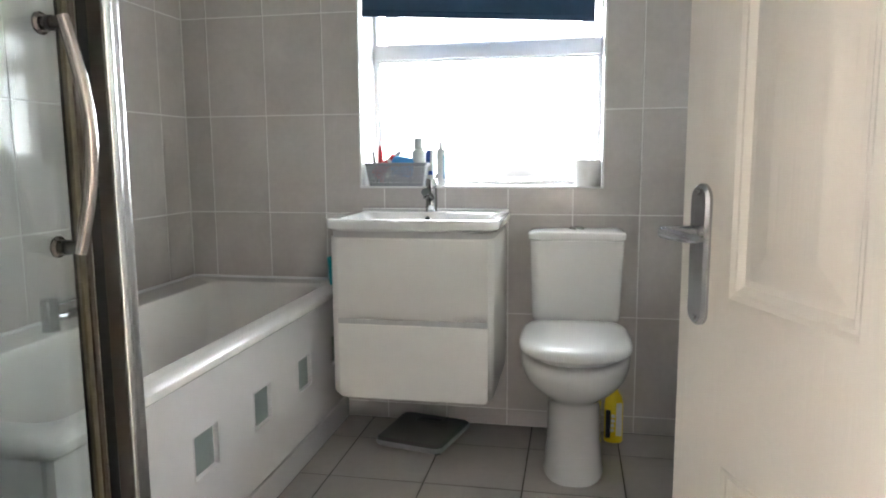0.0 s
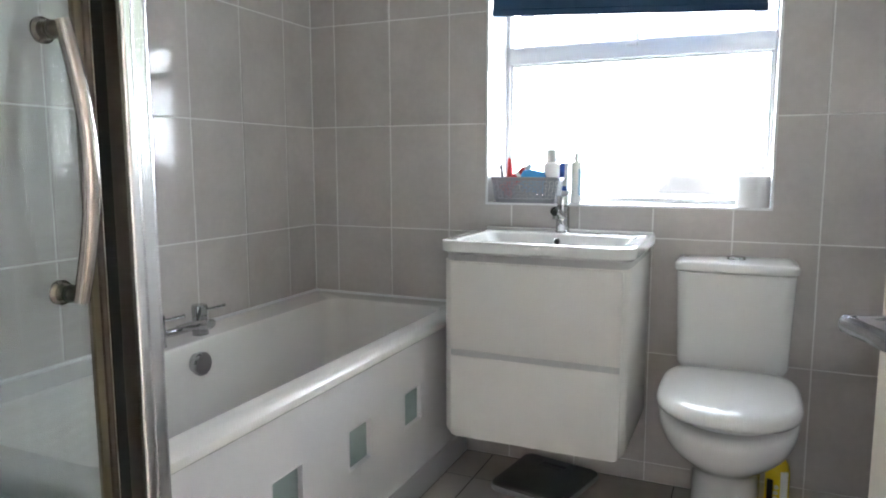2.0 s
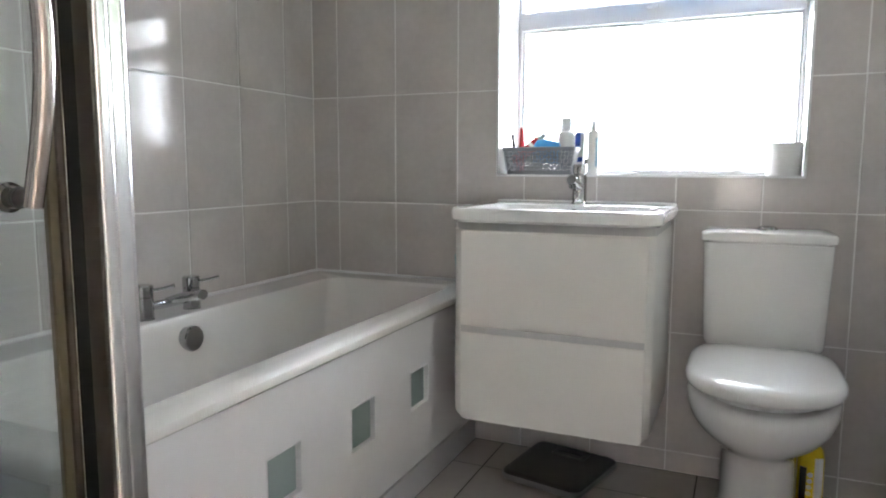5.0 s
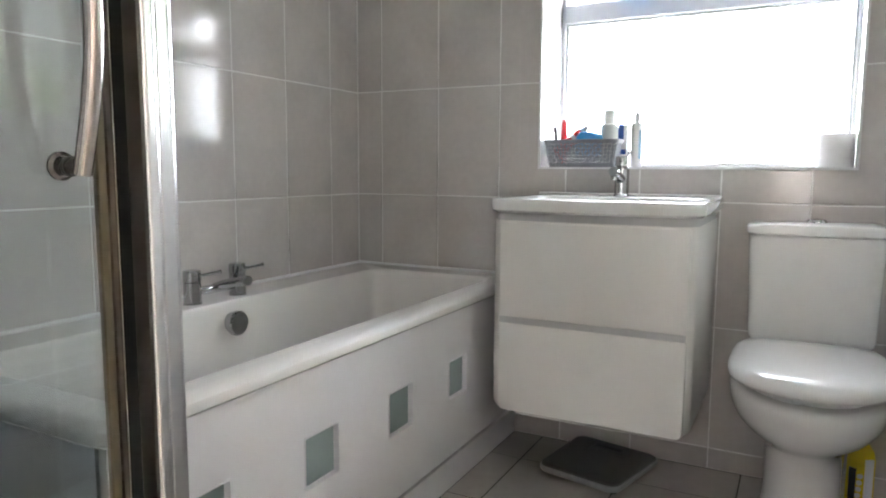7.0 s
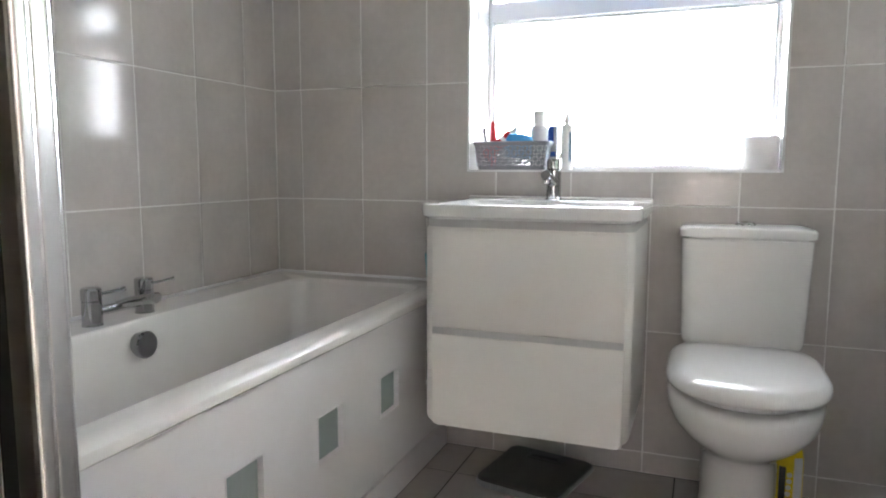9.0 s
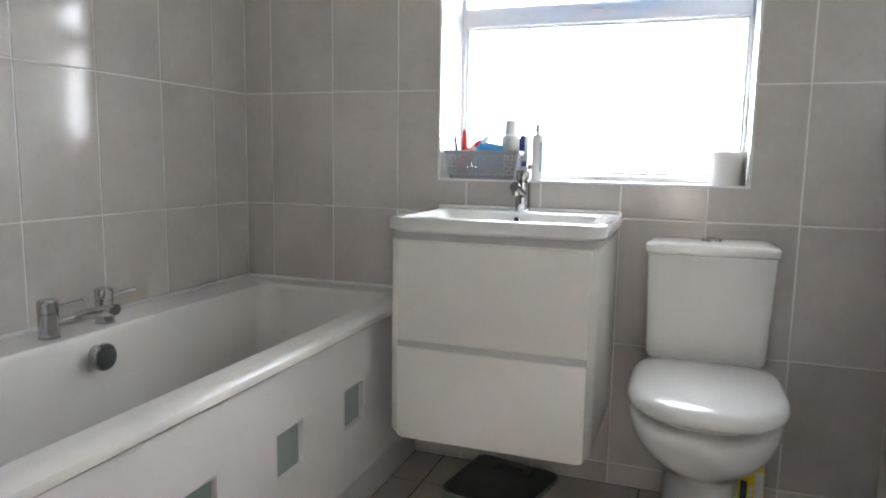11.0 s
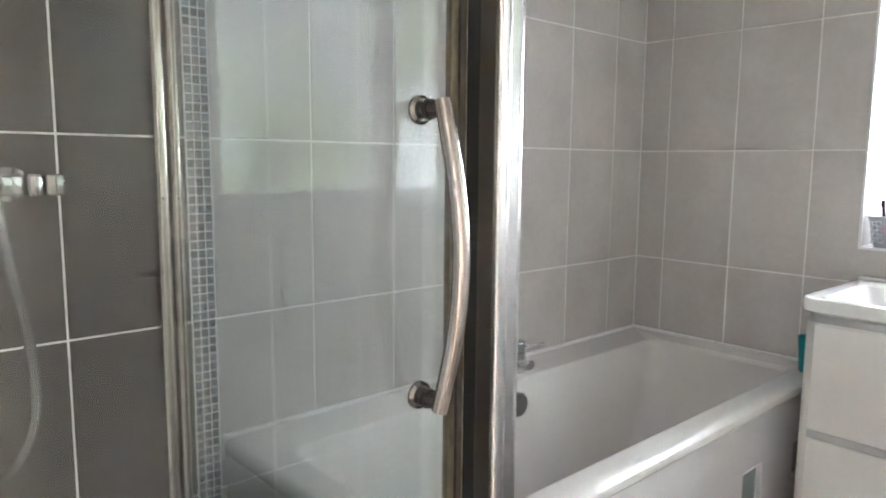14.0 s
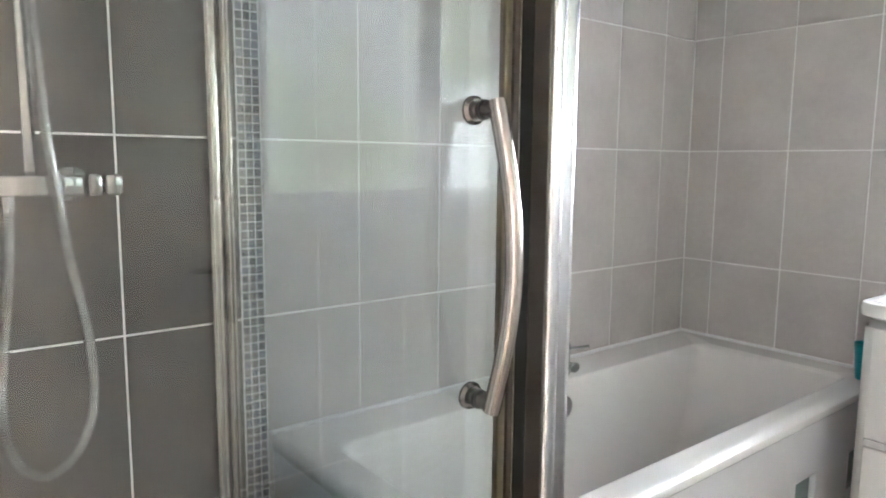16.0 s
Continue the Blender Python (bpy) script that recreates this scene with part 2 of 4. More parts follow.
def prism(points, place):
    """A thin slab with a worn edge over a flat outline; place(u, v, d) gives the point at depth d under the face."""
    n = len(points)
    cx, cy = sum(p[0] for p in points) / n, sum(p[1] for p in points) / n
    inner = []
    for i, (u, v) in enumerate(points):
        (a, b), (c, d) = points[i - 1], points[(i + 1) % n]
        e1, e2 = Vector((u - a, v - b)).normalized(), Vector((c - u, d - v)).normalized()
        step = Vector((-e1.y - e2.y, e1.x + e2.x)) * 0.0012
        inner.append((u + step.x, v + step.y))
    bm = bmesh.new()
    rows = [[bm.verts.new(place(u, v, d)) for u, v in ring] for ring, d in ((points, 0.008), (points, 0.0010), (inner, 0.0))]
    for a, b in zip(rows, rows[1:]):
        for i in range(n):
            bm.faces.new((a[i], a[(i + 1) % n], b[(i + 1) % n], b[i]))
    bm.faces.new(rows[-1])
    return bm


# ---- room: x from the bath wall, y from the window wall towards the door, z from the floor ----
RIGHT, BACK, TOP = 2.14, -2.47, 2.36
WX0, WX1, WZ0, WZ1 = 0.774, 1.736, 0.983, 1.96
JOINTS_Z = (0.0, 0.07, 0.472, 0.874, 1.276, 1.678, 2.08, TOP)
GAP = 0.0023

bm = box(-0.15, RIGHT + 0.15, BACK - 0.12, 0.25, -0.15, -0.0015)
floor = tagged(link("floor", bm, DARK_GROUT), "grey stone-effect tiled bathroom floor with dark joints", "floor", kind="structure")
bm = box(-0.15, RIGHT + 0.15, BACK - 0.12, 0.30, TOP, TOP + 0.1)
tagged(link("ceiling", bm, CEILING), "plain white painted bathroom ceiling", "ceiling", kind="structure")
bm = box(-0.15, -0.0015, BACK - 0.12, 0.28, 0, TOP)
wall_west = tagged(link("wall_west", bm, GROUT), "tiled wall behind the bath and shower", "wall", kind="structure")
bm = box(-0.0015, WX0 - 0.008, 0.0015, 0.28, 0, TOP)
box(WX1 + 0.008, RIGHT + 0.0015, 0.0015, 0.28, 0, TOP, bm=bm)
box(WX0 - 0.008, WX1 + 0.008, 0.0015, 0.28, 0, WZ0 - 0.008, bm=bm)
box(WX0 - 0.008, WX1 + 0.008, 0.0015, 0.28, WZ1 + 0.008, TOP, bm=bm)
wall_north = tagged(link("wall_north", bm, GROUT), "tiled wall round the bathroom window", "wall", kind="structure")
EY0, EY1, EZ0, EZ1 = -1.55, -0.36, 1.08, 1.92
bm = box(RIGHT, RIGHT + 0.15, BACK - 0.12, EY0, 0, TOP)
box(RIGHT, RIGHT + 0.15, EY1, 0.28, 0, TOP, bm=bm)
box(RIGHT, RIGHT + 0.15, EY0, EY1, 0, EZ0, bm=bm)
box(RIGHT, RIGHT + 0.15, EY0, EY1, EZ1, TOP, bm=bm)
wall_east = tagged(link("wall_east", bm, PAINT), "white painted side wall of the bathroom", "wall", kind="structure")
DX0, DX1, DZ = 1.285, 2.065, 2.03
bm = box(-0.0015, DX0, BACK - 0.12, BACK, 0, TOP)
box(DX1, RIGHT + 0.0015, BACK - 0.12, BACK, 0, TOP, bm=bm)
box(DX0, DX1, BACK - 0.12, BACK, DZ, TOP, bm=bm)
tagged(link("wall_south", bm, PAINT), "white painted wall with the doorway", "wall", kind="structure")

# window reveal, lined with pale tile
REVEAL = 0.222
bm = box(WX0 - 0.008, WX0 - 0.0015, 0.0, REVEAL, WZ0, WZ1)
reveal_west = tagged(link("reveal_west", bm, GROUT), "pale tiled side of the window reveal", "window reveal", kind="structure")
bm = box(WX1 + 0.0015, WX1 + 0.008, 0.0, REVEAL, WZ0, WZ1)
reveal_east = tagged(link("reveal_east", bm, GROUT), "pale tiled side of the window reveal", "window reveal", kind="structure")
bm = box(WX0 - 0.008, WX1 + 0.008, 0.0, REVEAL, WZ0 - 0.008, WZ0)
tagged(link("window_sill", bm, SILL), "pale tiled window sill", "window sill", kind="structure")
bm = box(WX0 - 0.008, WX1 + 0.008, 0.0, REVEAL, WZ1, WZ1 + 0.008)
tagged(link("reveal_top", bm, SILL), "pale tiled head of the window reveal", "window reveal", kind="structure")
# thin white edge trim round the opening
bm = box(WX0 - 0.006, WX0 + 0.001, -0.003, 0.004, WZ0, WZ1)
box(WX1 - 0.001, WX1 + 0.006, -0.003, 0.004, WZ0, WZ1, bm=bm)
box(WX0 - 0.006, WX1 + 0.006, -0.003, 0.004, WZ0 - 0.006, WZ0 + 0.001, bm=bm)
tagged(link("window_edge_trim", bm, UPVC), "thin white plastic tile trim round the window", "trim", kind="structure")

# window: a fixed obscured pane below, a top-hung vent pushed open above
window = thing("window_1", (0, REVEAL, 0), "white plastic window with obscured glass and an open vent", "window", kind="structure")
FX0, FX1 = WX0 - 0.031, WX1 + 0.034
TRANSOM0, TRANSOM1 = 1.514, 1.578
for n_, b_ in (("frame_side", (WX0 - 0.0075, FX0 + 0.042, 0, 0.056, WZ0, WZ1)), ("frame_side", (FX1 - 0.042, WX1 + 0.0075, 0, 0.056, WZ0, WZ1)),
               ("frame_sill", (FX0 + 0.042, FX1 - 0.042, 0, 0.056, WZ0, WZ0 + 0.018)), ("frame_head", (FX0 + 0.042, FX1 - 0.042, 0, 0.056, WZ1 - 0.05, WZ1)),
               ("transom", (FX0 + 0.042, FX1 - 0.042, -0.006, 0.05, TRANSOM0, TRANSOM1))):
    part(n_, box(*b_, bevel=0.004), UPVC, window)
for n_, b_ in (("bead", (FX0 + 0.042, FX0 + 0.052, 0.012, 0.03, WZ0 + 0.022, TRANSOM0)), ("bead", (FX1 - 0.052, FX1 - 0.042, 0.012, 0.03, WZ0 + 0.022, TRANSOM0)),
               ("bead", (FX0 + 0.052, FX1 - 0.052, 0.012, 0.03, WZ0 + 0.022, WZ0 + 0.030)), ("bead", (FX0 + 0.052, FX1 - 0.052, 0.012, 0.03, TRANSOM0 - 0.010, TRANSOM0))):
    part(n_, box(*b_, bevel=0.002), UPVC, window)
pane = part("pane", box(FX0 + 0.04, FX1 - 0.04, 0.030, 0.034, WZ0 + 0.02, TRANSOM0 + 0.002), OBSCURE_GLASS, window, "rippled obscured glass pane")
pane.visible_shadow = False
# the vent hangs from the head and leans outwards
VENT = Matrix.Translation((0, 0.008, WZ1 - 0.055)) @ Matrix.Rotation(radians(16), 4, "X")
VH = WZ1 - 0.055 - TRANSOM1 + 0.022
bm = bmesh.new()
for b_ in ((FX0 + 0.062, FX0 + 0.115, 0, 0.05, -VH, 0), (FX1 - 0.115, FX1 - 0.062, 0, 0.05, -VH, 0),
           (FX0 + 0.115, FX1 - 0.115, 0, 0.05, -VH, -VH + 0.045), (FX0 + 0.115, FX1 - 0.115, 0, 0.05, -0.05, 0)):
    box(*b_, bevel=0.004, bm=bm)
sash = part("vent_sash", shifted(bm, VENT), UPVC, window, "open top-hung vent sash")
vpane = part("vent_pane", shifted(box(FX0 + 0.113, FX1 - 0.113, 0.02, 0.024, -VH + 0.043, -0.048), VENT), OBSCURE_GLASS, sash, "rippled obscured glass")
vpane.visible_shadow = False
bm = box(1.235, 1.275, -0.02, -0.006, TRANSOM1 - 0.024, TRANSOM1 - 0.010, bevel=0.003)
box(1.262, 1.276, 0.010, 0.100, TRANSOM1 + 0.001, TRANSOM1 + 0.030, bevel=0.003, bm=bm)
part("casement_stay", bm, UPVC, window, "white stay holding the vent open")

# side window over the radiator: obscured panes with leaves close outside
side_light = thing("window_4", (RIGHT + 0.07, 0, 0), "white plastic side window with obscured glass", "window", kind="structure")
for b_ in ((0, 0.06, EY0, EY0 + 0.055, EZ0, EZ1), (0, 0.06, EY1 - 0.055, EY1, EZ0, EZ1), (0.001, 0.059, -0.94, -0.87, EZ0 + 0.055, EZ1 - 0.055), (0.001, 0.059, EY0 + 0.055, EY1 - 0.055, EZ0, EZ0 + 0.055), (0.001, 0.059, EY0 + 0.055, EY1 - 0.055, EZ1 - 0.055, EZ1)):
    part("frame_bar", box(*b_, bevel=0.004), UPVC, side_light)
for a, b in ((EY0 + 0.05, -0.935), (-0.875, EY1 - 0.05)):
    p = part("pane", box(0.026, 0.030, a, b, EZ0 + 0.05, EZ1 - 0.05), OBSCURE_GLASS, side_light, "rippled obscured glass pane")
    p.visible_shadow = False
# the leaves glow by themselves: daylight and pale sky are painted into the ramp
leafy = glow("leaves_glow", (0.7, 0.8, 0.6), 0.95)
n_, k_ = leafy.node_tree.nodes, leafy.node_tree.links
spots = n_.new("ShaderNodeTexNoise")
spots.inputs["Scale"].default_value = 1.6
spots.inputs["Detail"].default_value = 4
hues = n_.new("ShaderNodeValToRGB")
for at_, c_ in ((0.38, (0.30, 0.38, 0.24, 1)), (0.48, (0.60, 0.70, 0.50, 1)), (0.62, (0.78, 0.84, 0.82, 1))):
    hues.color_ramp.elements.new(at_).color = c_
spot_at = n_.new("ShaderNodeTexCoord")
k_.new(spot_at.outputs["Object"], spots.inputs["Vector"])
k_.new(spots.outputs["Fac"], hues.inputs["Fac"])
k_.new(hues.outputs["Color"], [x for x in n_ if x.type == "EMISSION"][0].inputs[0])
tagged(link("backdrop_hedge", box(4.2, 4.25, -5, 3, -1.5, 6), leafy), "glowing green leaves outside the side window, daylight put into their colour", "trees", kind="backdrop")

# outside: bright cloud and a dim line of trees
bm = box(-140, 170, 62, 62.5, -40, 165)
tagged(link("backdrop_sky", bm, glow("white_cloud", (0.90, 0.945, 1.0), 20.0)), "bright overcast sky outside the window", "sky", kind="backdrop")

# the tree strip glows pale grey: haze and daylight are put into its colour
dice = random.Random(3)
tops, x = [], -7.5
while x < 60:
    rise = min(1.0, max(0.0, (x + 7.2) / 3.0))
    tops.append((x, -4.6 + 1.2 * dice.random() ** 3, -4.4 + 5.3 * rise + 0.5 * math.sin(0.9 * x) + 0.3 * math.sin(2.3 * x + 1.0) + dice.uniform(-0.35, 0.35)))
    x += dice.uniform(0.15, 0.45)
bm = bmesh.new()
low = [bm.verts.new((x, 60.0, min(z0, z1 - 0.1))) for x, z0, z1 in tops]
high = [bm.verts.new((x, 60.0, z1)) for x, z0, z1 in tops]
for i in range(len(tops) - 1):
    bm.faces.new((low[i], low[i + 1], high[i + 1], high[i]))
tagged(link("backdrop_trees", bm, glow("trees_haze_glow", (0.95, 0.96, 0.95), 0.41)), "tree line beyond the obscured window, its haze put into a pale glow", "trees", kind="backdrop")

# ---- pieces of the walls and floor are laid at the end of the file ----

# ---- bath ----
bath = thing("bathtub", (0, 0, 0), "white acrylic bathtub with a wide flat rim against tiled walls", "bathtub")
BL, RIM = -1.69, 0.592
rings = [round_rect(0.002, 0.715, BL, -0.002, (0.012, 0.03, 0.012, 0.012), z) for z in (0.556,)]
rings += [round_rect(0.002, x, BL + d, -0.002, (0.012, 0.035, 0.012, 0.012), z) for x, d, z in
          ((0.7185, 0.001, 0.558), (0.7215, 0.0, 0.562), (0.7215, 0.0, 0.571), (0.718, 0.002, 0.579), (0.710, 0.006, 0.5855), (0.698, 0.012, 0.590), (0.684, 0.020, RIM))]
rings += [
          round_rect(0.148, 0.650, -1.610, -0.100, 0.05, RIM),
          round_rect(0.153, 0.645, -1.604, -0.106, 0.05, RIM - 0.003),
          round_rect(0.158, 0.640, -1.597, -0.113, 0.05, RIM - 0.012),
          round_rect(0.178, 0.622, -1.56, -0.150, 0.07, 0.40),
          round_rect(0.20, 0.60, -1.50, -0.22, 0.09, 0.24),
          round_rect(0.23, 0.57, -1.45, -0.28, 0.10, 0.205),
          round_rect(0.28, 0.52, -1.38, -0.35, 0.09, 0.198)]
part("tub", loft(rings, caps=(False, True)), ACRYLIC, bath, smooth=24)
# front panel with five square openings, each with a frosted tile set back in it
SQ = [(-0.578 + 0.329 * (1 - i), -0.457 + 0.329 * (1 - i)) for i in range(5)]
SZ0, SZ1, PX0, PX1 = 0.293, 0.412, 0.696, 0.714
bm = bmesh.new()
edges = [-0.004] + [y for a, b in SQ for y in (b, a)] + [BL + 0.004]
for i, (hi, lo) in enumerate(zip(edges, edges[1:])):
    for j, (z0, z1) in enumerate(((0.120, SZ0), (SZ0, SZ1), (SZ1, 0.557))):
        if i % 2 == 0 or j != 1:
            box(PX0, PX1, lo, hi, z0, z1, bm=bm)
bmesh.ops.remove_doubles(bm, verts=bm.verts, dist=0.0001)
front = part("front_panel", bm, PANEL, bath, "white bath panel with square cut-outs", smooth=0)
for a, b in SQ:
    part("square_inset", box(PX0 - 0.006, PX0 + 0.004, a - 0.004, b + 0.004, SZ0 - 0.004, SZ1 + 0.004), FROSTED_SQUARE, front, "grey-green frosted square")
    bm = bmesh.new()
    for b_ in ((a, a + 0.003, SZ0, SZ1), (b - 0.003, b, SZ0, SZ1), (a + 0.003, b - 0.003, SZ0, SZ0 + 0.003), (a + 0.003, b - 0.003, SZ1 - 0.003, SZ1)):
        box(PX0 + 0.002, PX1 + 0.0015, b_[0], b_[1], b_[2], b_[3], bm=bm)
    part("square_edge", bm, PANEL, front)
part("plinth", box(0.684, 0.697, BL + 0.006, -0.004, 0, 0.094, bevel=0.002), PANEL, bath)
part("end_panel", box(0.004, 0.684, BL + 0.006, BL + 0.022, 0, 0.556), PANEL, bath)
bm = bmesh.new()
box(0.000, 0.012, BL, -0.010, RIM - 0.002, RIM + 0.009, bevel=0.003, bm=bm)
box(0.000, 0.722, -0.012, 0.0, RIM - 0.002, RIM + 0.009, bevel=0.003, bm=bm)
tagged(link("trim", bm, UPVC, smooth=35), "white sealing strip between the bath and the tiles", "trim", kind="structure")

# bath filler on the wall-side rim
TAPX, TAPY = 0.100, (-0.964, -0.790)
mixer = thing("bath_mixer_tap", (TAPX, 0, RIM), "chrome bath filler tap with two levers on the rim", "tap")
for y in TAPY:
    pillar = part("pillar", lathe([(0.026, 0), (0.026, 0.003), (0.0245, 0.004), (0.0245, 0.062), (0.0232, 0.063), (0.0232, 0.065), (0.0250, 0.066), (0.0250, 0.092), (0.022, 0.096)], cy=y), CHROME, mixer)
    part("lever", tube([(0.010, y, 0.080), (0.035, y + 0.022, 0.084), (0.058, y + 0.042, 0.090), (0.064, y + 0.047, 0.092)], [0.0045, 0.0042, 0.0048, 0.0062]), CHROME, pillar)
part("crossbar", tube([(0, TAPY[0], 0.036), (0.008, TAPY[0] + 0.05, 0.034), (0.008, TAPY[1] - 0.05, 0.034), (0, TAPY[1], 0.036)], 0.013), CHROME, mixer)
rings = []
for s, w, h, z in ((0.0, 0.020, 0.012, 0.038), (0.04, 0.021, 0.013, 0.050), (0.085, 0.021, 0.014, 0.058), (0.125, 0.020, 0.015, 0.064), (0.128, 0.016, 0.012, 0.064)):
    rings.append([(0.0 + s, -0.877 + w * c, z + h * v) for c, v in ((math.cos(a), math.sin(a)) for a in [2 * math.pi * i / 16 for i in range(16)])])
part("spout", loft(rings), CHROME, mixer)

knob = thing("overflow_knob", (0.160, -0.880, 0.530), "round chrome bath overflow knob on the tub wall", "overflow")
turned = Matrix.Rotation(radians(90), 4, "Y")
part("knob", shifted(lathe([(0.020, 0), (0.020, 0.012), (0.034, 0.014), (0.036, 0.018), (0.036, 0.030), (0.033, 0.034), (0.0, 0.0345)], n=36), turned), CHROME, knob)
part("collar", shifted(lathe([(0.030, -0.006), (0.030, 0.010)], n=36), turned), CHROME, knob)

# ---- vanity ----
VX0, VX1 = 0.777, 1.387
vanity = thing("vanity_unit", (VX0 + 0.008, 0, 0), "white gloss wall-hung vanity unit with two drawers", "cabinet")
VW, VZ0, VZ1, VY = VX1 - VX0 - 0.018, 0.252, 0.826, -0.452
CORNER = [(0.020 * (1 - math.sin(radians(a))), 0.020 * (1 - math.cos(radians(a)))) for a in (0, 18, 36, 54, 72, 90)]
bm = loft([round_rect(0.002 + d, VW - 0.008 - d, VY + 0.003, -0.002, (0.042, 0.042, 0.002, 0.002), z) for d, z in [(d, VZ0 + 0.002 + h) for d, h in CORNER] + [(0, VZ1)]], caps=(True, False))
part("body", bm, LACQUER, vanity)
FX_0, FX_1 = 0.032, 0.5695
def drawer(z0, z1, corner=0.0):
    """A front with rounded edges; the lowest one follows the rounded lower corners of the unit."""
    rings = []
    low = [(z0 + corner * (1 - math.cos(radians(a))), 0.0, corner * (1 - math.sin(radians(a)))) for a in (0, 20, 40, 60, 75, 90)] if corner else [(z0, 0.005, 0.003), (z0 + 0.002, 0.0015, 0.001), (z0 + 0.005, 0, 0)]
    for z, d, e in low + [(z1 - 0.006, 0, 0), (z1 - 0.003, 0.0015, 0.0015), (z1, 0.006, 0.004)]:
        rings.append(round_rect(FX_0 + e, FX_1 - e, VY - 0.003 + d, VY + 0.016, (0.005, 0.005, 0.001, 0.001), z))
    return loft(rings)
lower = part("drawer_front", drawer(VZ0, 0.520, 0.014), LACQUER, vanity)
upper = part("drawer_front", drawer(0.538, VZ1 - 0.004), LACQUER, vanity)
part("grip_strip", box(FX_0 + 0.002, FX_1 - 0.004, VY + 0.0005, VY + 0.02, 0.5195, 0.5385), GREY_TRIM, vanity, "grey recessed grip strip")
part("top_strip", loft([round_rect(0.010, VW - 0.012, VY + 0.008, -0.002, (0.035, 0.035, 0.002, 0.002), z) for z in (VZ1 - 0.006, 0.848)], caps=(False, False)), GREY_TRIM, vanity, "grey shadow strip under the basin")

basin = thing("basin", (VX0, 0, 0.848), "white ceramic basin with a wide rim on the vanity", "basin")
BW, BD, BH = VX1 - VX0, -0.468, 0.042
front_r = (0.05, 0.05, 0.004, 0.004)
rings = [round_rect(0.012, BW - 0.012, BD + 0.012, -0.001, front_r, 0.0),
         round_rect(0.002, BW - 0.002, BD + 0.002, -0.001, front_r, 0.008),
         round_rect(0, BW, BD, -0.001, front_r, 0.030),
         round_rect(0.003, BW - 0.003, BD + 0.003, -0.001, front_r, BH - 0.002),
         round_rect(0.008, BW - 0.008, BD + 0.008, -0.004, front_r, BH),
         round_rect(0.045, BW - 0.045, BD + 0.030, -0.128, 0.03, BH - 0.001),
         round_rect(0.050, BW - 0.050, BD + 0.035, -0.134, 0.03, BH - 0.006),
         round_rect(0.085, BW - 0.085, BD + 0.055, -0.150, 0.04, -0.02),
         round_rect(0.13, BW - 0.13, BD + 0.085, -0.180, 0.05, -0.055),
         round_rect(0.20, BW - 0.20, BD + 0.13, -0.22, 0.04, -0.062)]
part("bowl", loft(rings, caps=(False, True)), CERAMIC, basin, smooth=40)
part("back_ledge", box(0.012, BW - 0.004, -0.050, -0.0005, BH - 0.004, BH + 0.009, bevel=0.006, seg=3), CERAMIC, basin)
part("overflow_ring", shifted(lathe([(0.0125, 0), (0.0125, 0.004), (0.009, 0.0045)]), Matrix.Translation((BW / 2 - 0.002, -0.139, 0.016)) @ Matrix.Rotation(radians(90), 4, "X")), CHROME, basin, "chrome overflow ring")
part("overflow_hole", shifted(lathe([(0.009, 0), (0.009, 0.005)]), Matrix.Translation((BW / 2 - 0.002, -0.139, 0.016)) @ Matrix.Rotation(radians(90), 4, "X")), BLACK_PLASTIC, basin, "dark overflow hole")

tap = thing("basin_mixer_tap", (1.083, -0.078, 0.848 + BH), "chrome single-lever basin mixer tap", "tap")
part("body", lathe([(0.0255, 0), (0.0255, 0.004), (0.0230, 0.006), (0.0230, 0.090), (0.019, 0.092), (0.019, 0.095), (0.0225, 0.097), (0.0225, 0.124), (0.020, 0.128)]), CHROME, tap)
part("spout", tube([(0, -0.005, 0.052), (-0.004, -0.045, 0.066), (-0.008, -0.085, 0.080)], [0.0155, 0.0155, 0.0155], n=18), CHROME, tap)
part("aerator", shifted(lathe([(0.012, 0), (0.012, 0.012)]), Matrix.Translation((-0.006, -0.074, 0.052))), CHROME, tap)
part("lever", tube([(0.012, 0.0, 0.10), (0.017, 0.002, 0.130), (0.020, 0.004, 0.146)], [0.005, 0.005, 0.006]), CHROME, tap)

# ---- toilet ----
TX = 1.644
toilet = thing("toilet", (TX, 0, 0), "white ceramic close-coupled toilet with its lid down", "toilet")
rings = []
for z, hw, fy in ((0.485, 0.156, -0.163), (0.495, 0.1605, -0.170), (0.505, 0.162, -0.1725), (0.520, 0.1625, -0.173), (0.790, 0.171, -0.183), (0.793, 0.169, -0.181), (0.793, 0.160, -0.172), (0.798, 0.160, -0.172)):
    rings.append(round_rect(-hw, hw, fy, -0.012, (0.03, 0.03, 0.01, 0.01), z))
part("cistern", loft(rings), CERAMIC, toilet)
rings = [round_rect(-w, w, f, -0.008, (0.03, 0.03, 0.01, 0.01), z) for w, f, z in ((0.160, -0.174, 0.7965), (0.174, -0.189, 0.7965), (0.1765, -0.1915, 0.799), (0.177, -0.192, 0.816), (0.173, -0.188, 0.823), (0.16, -0.175, 0.827))]
cistern_lid = part("cistern_lid", loft(rings), CERAMIC, toilet)
button = part("flush_button", lathe([(0.028, 0.826), (0.028, 0.830), (0.024, 0.836), (0.012, 0.839), (0, 0.8395)], cy=-0.09), CHROME, toilet, "chrome flush button")
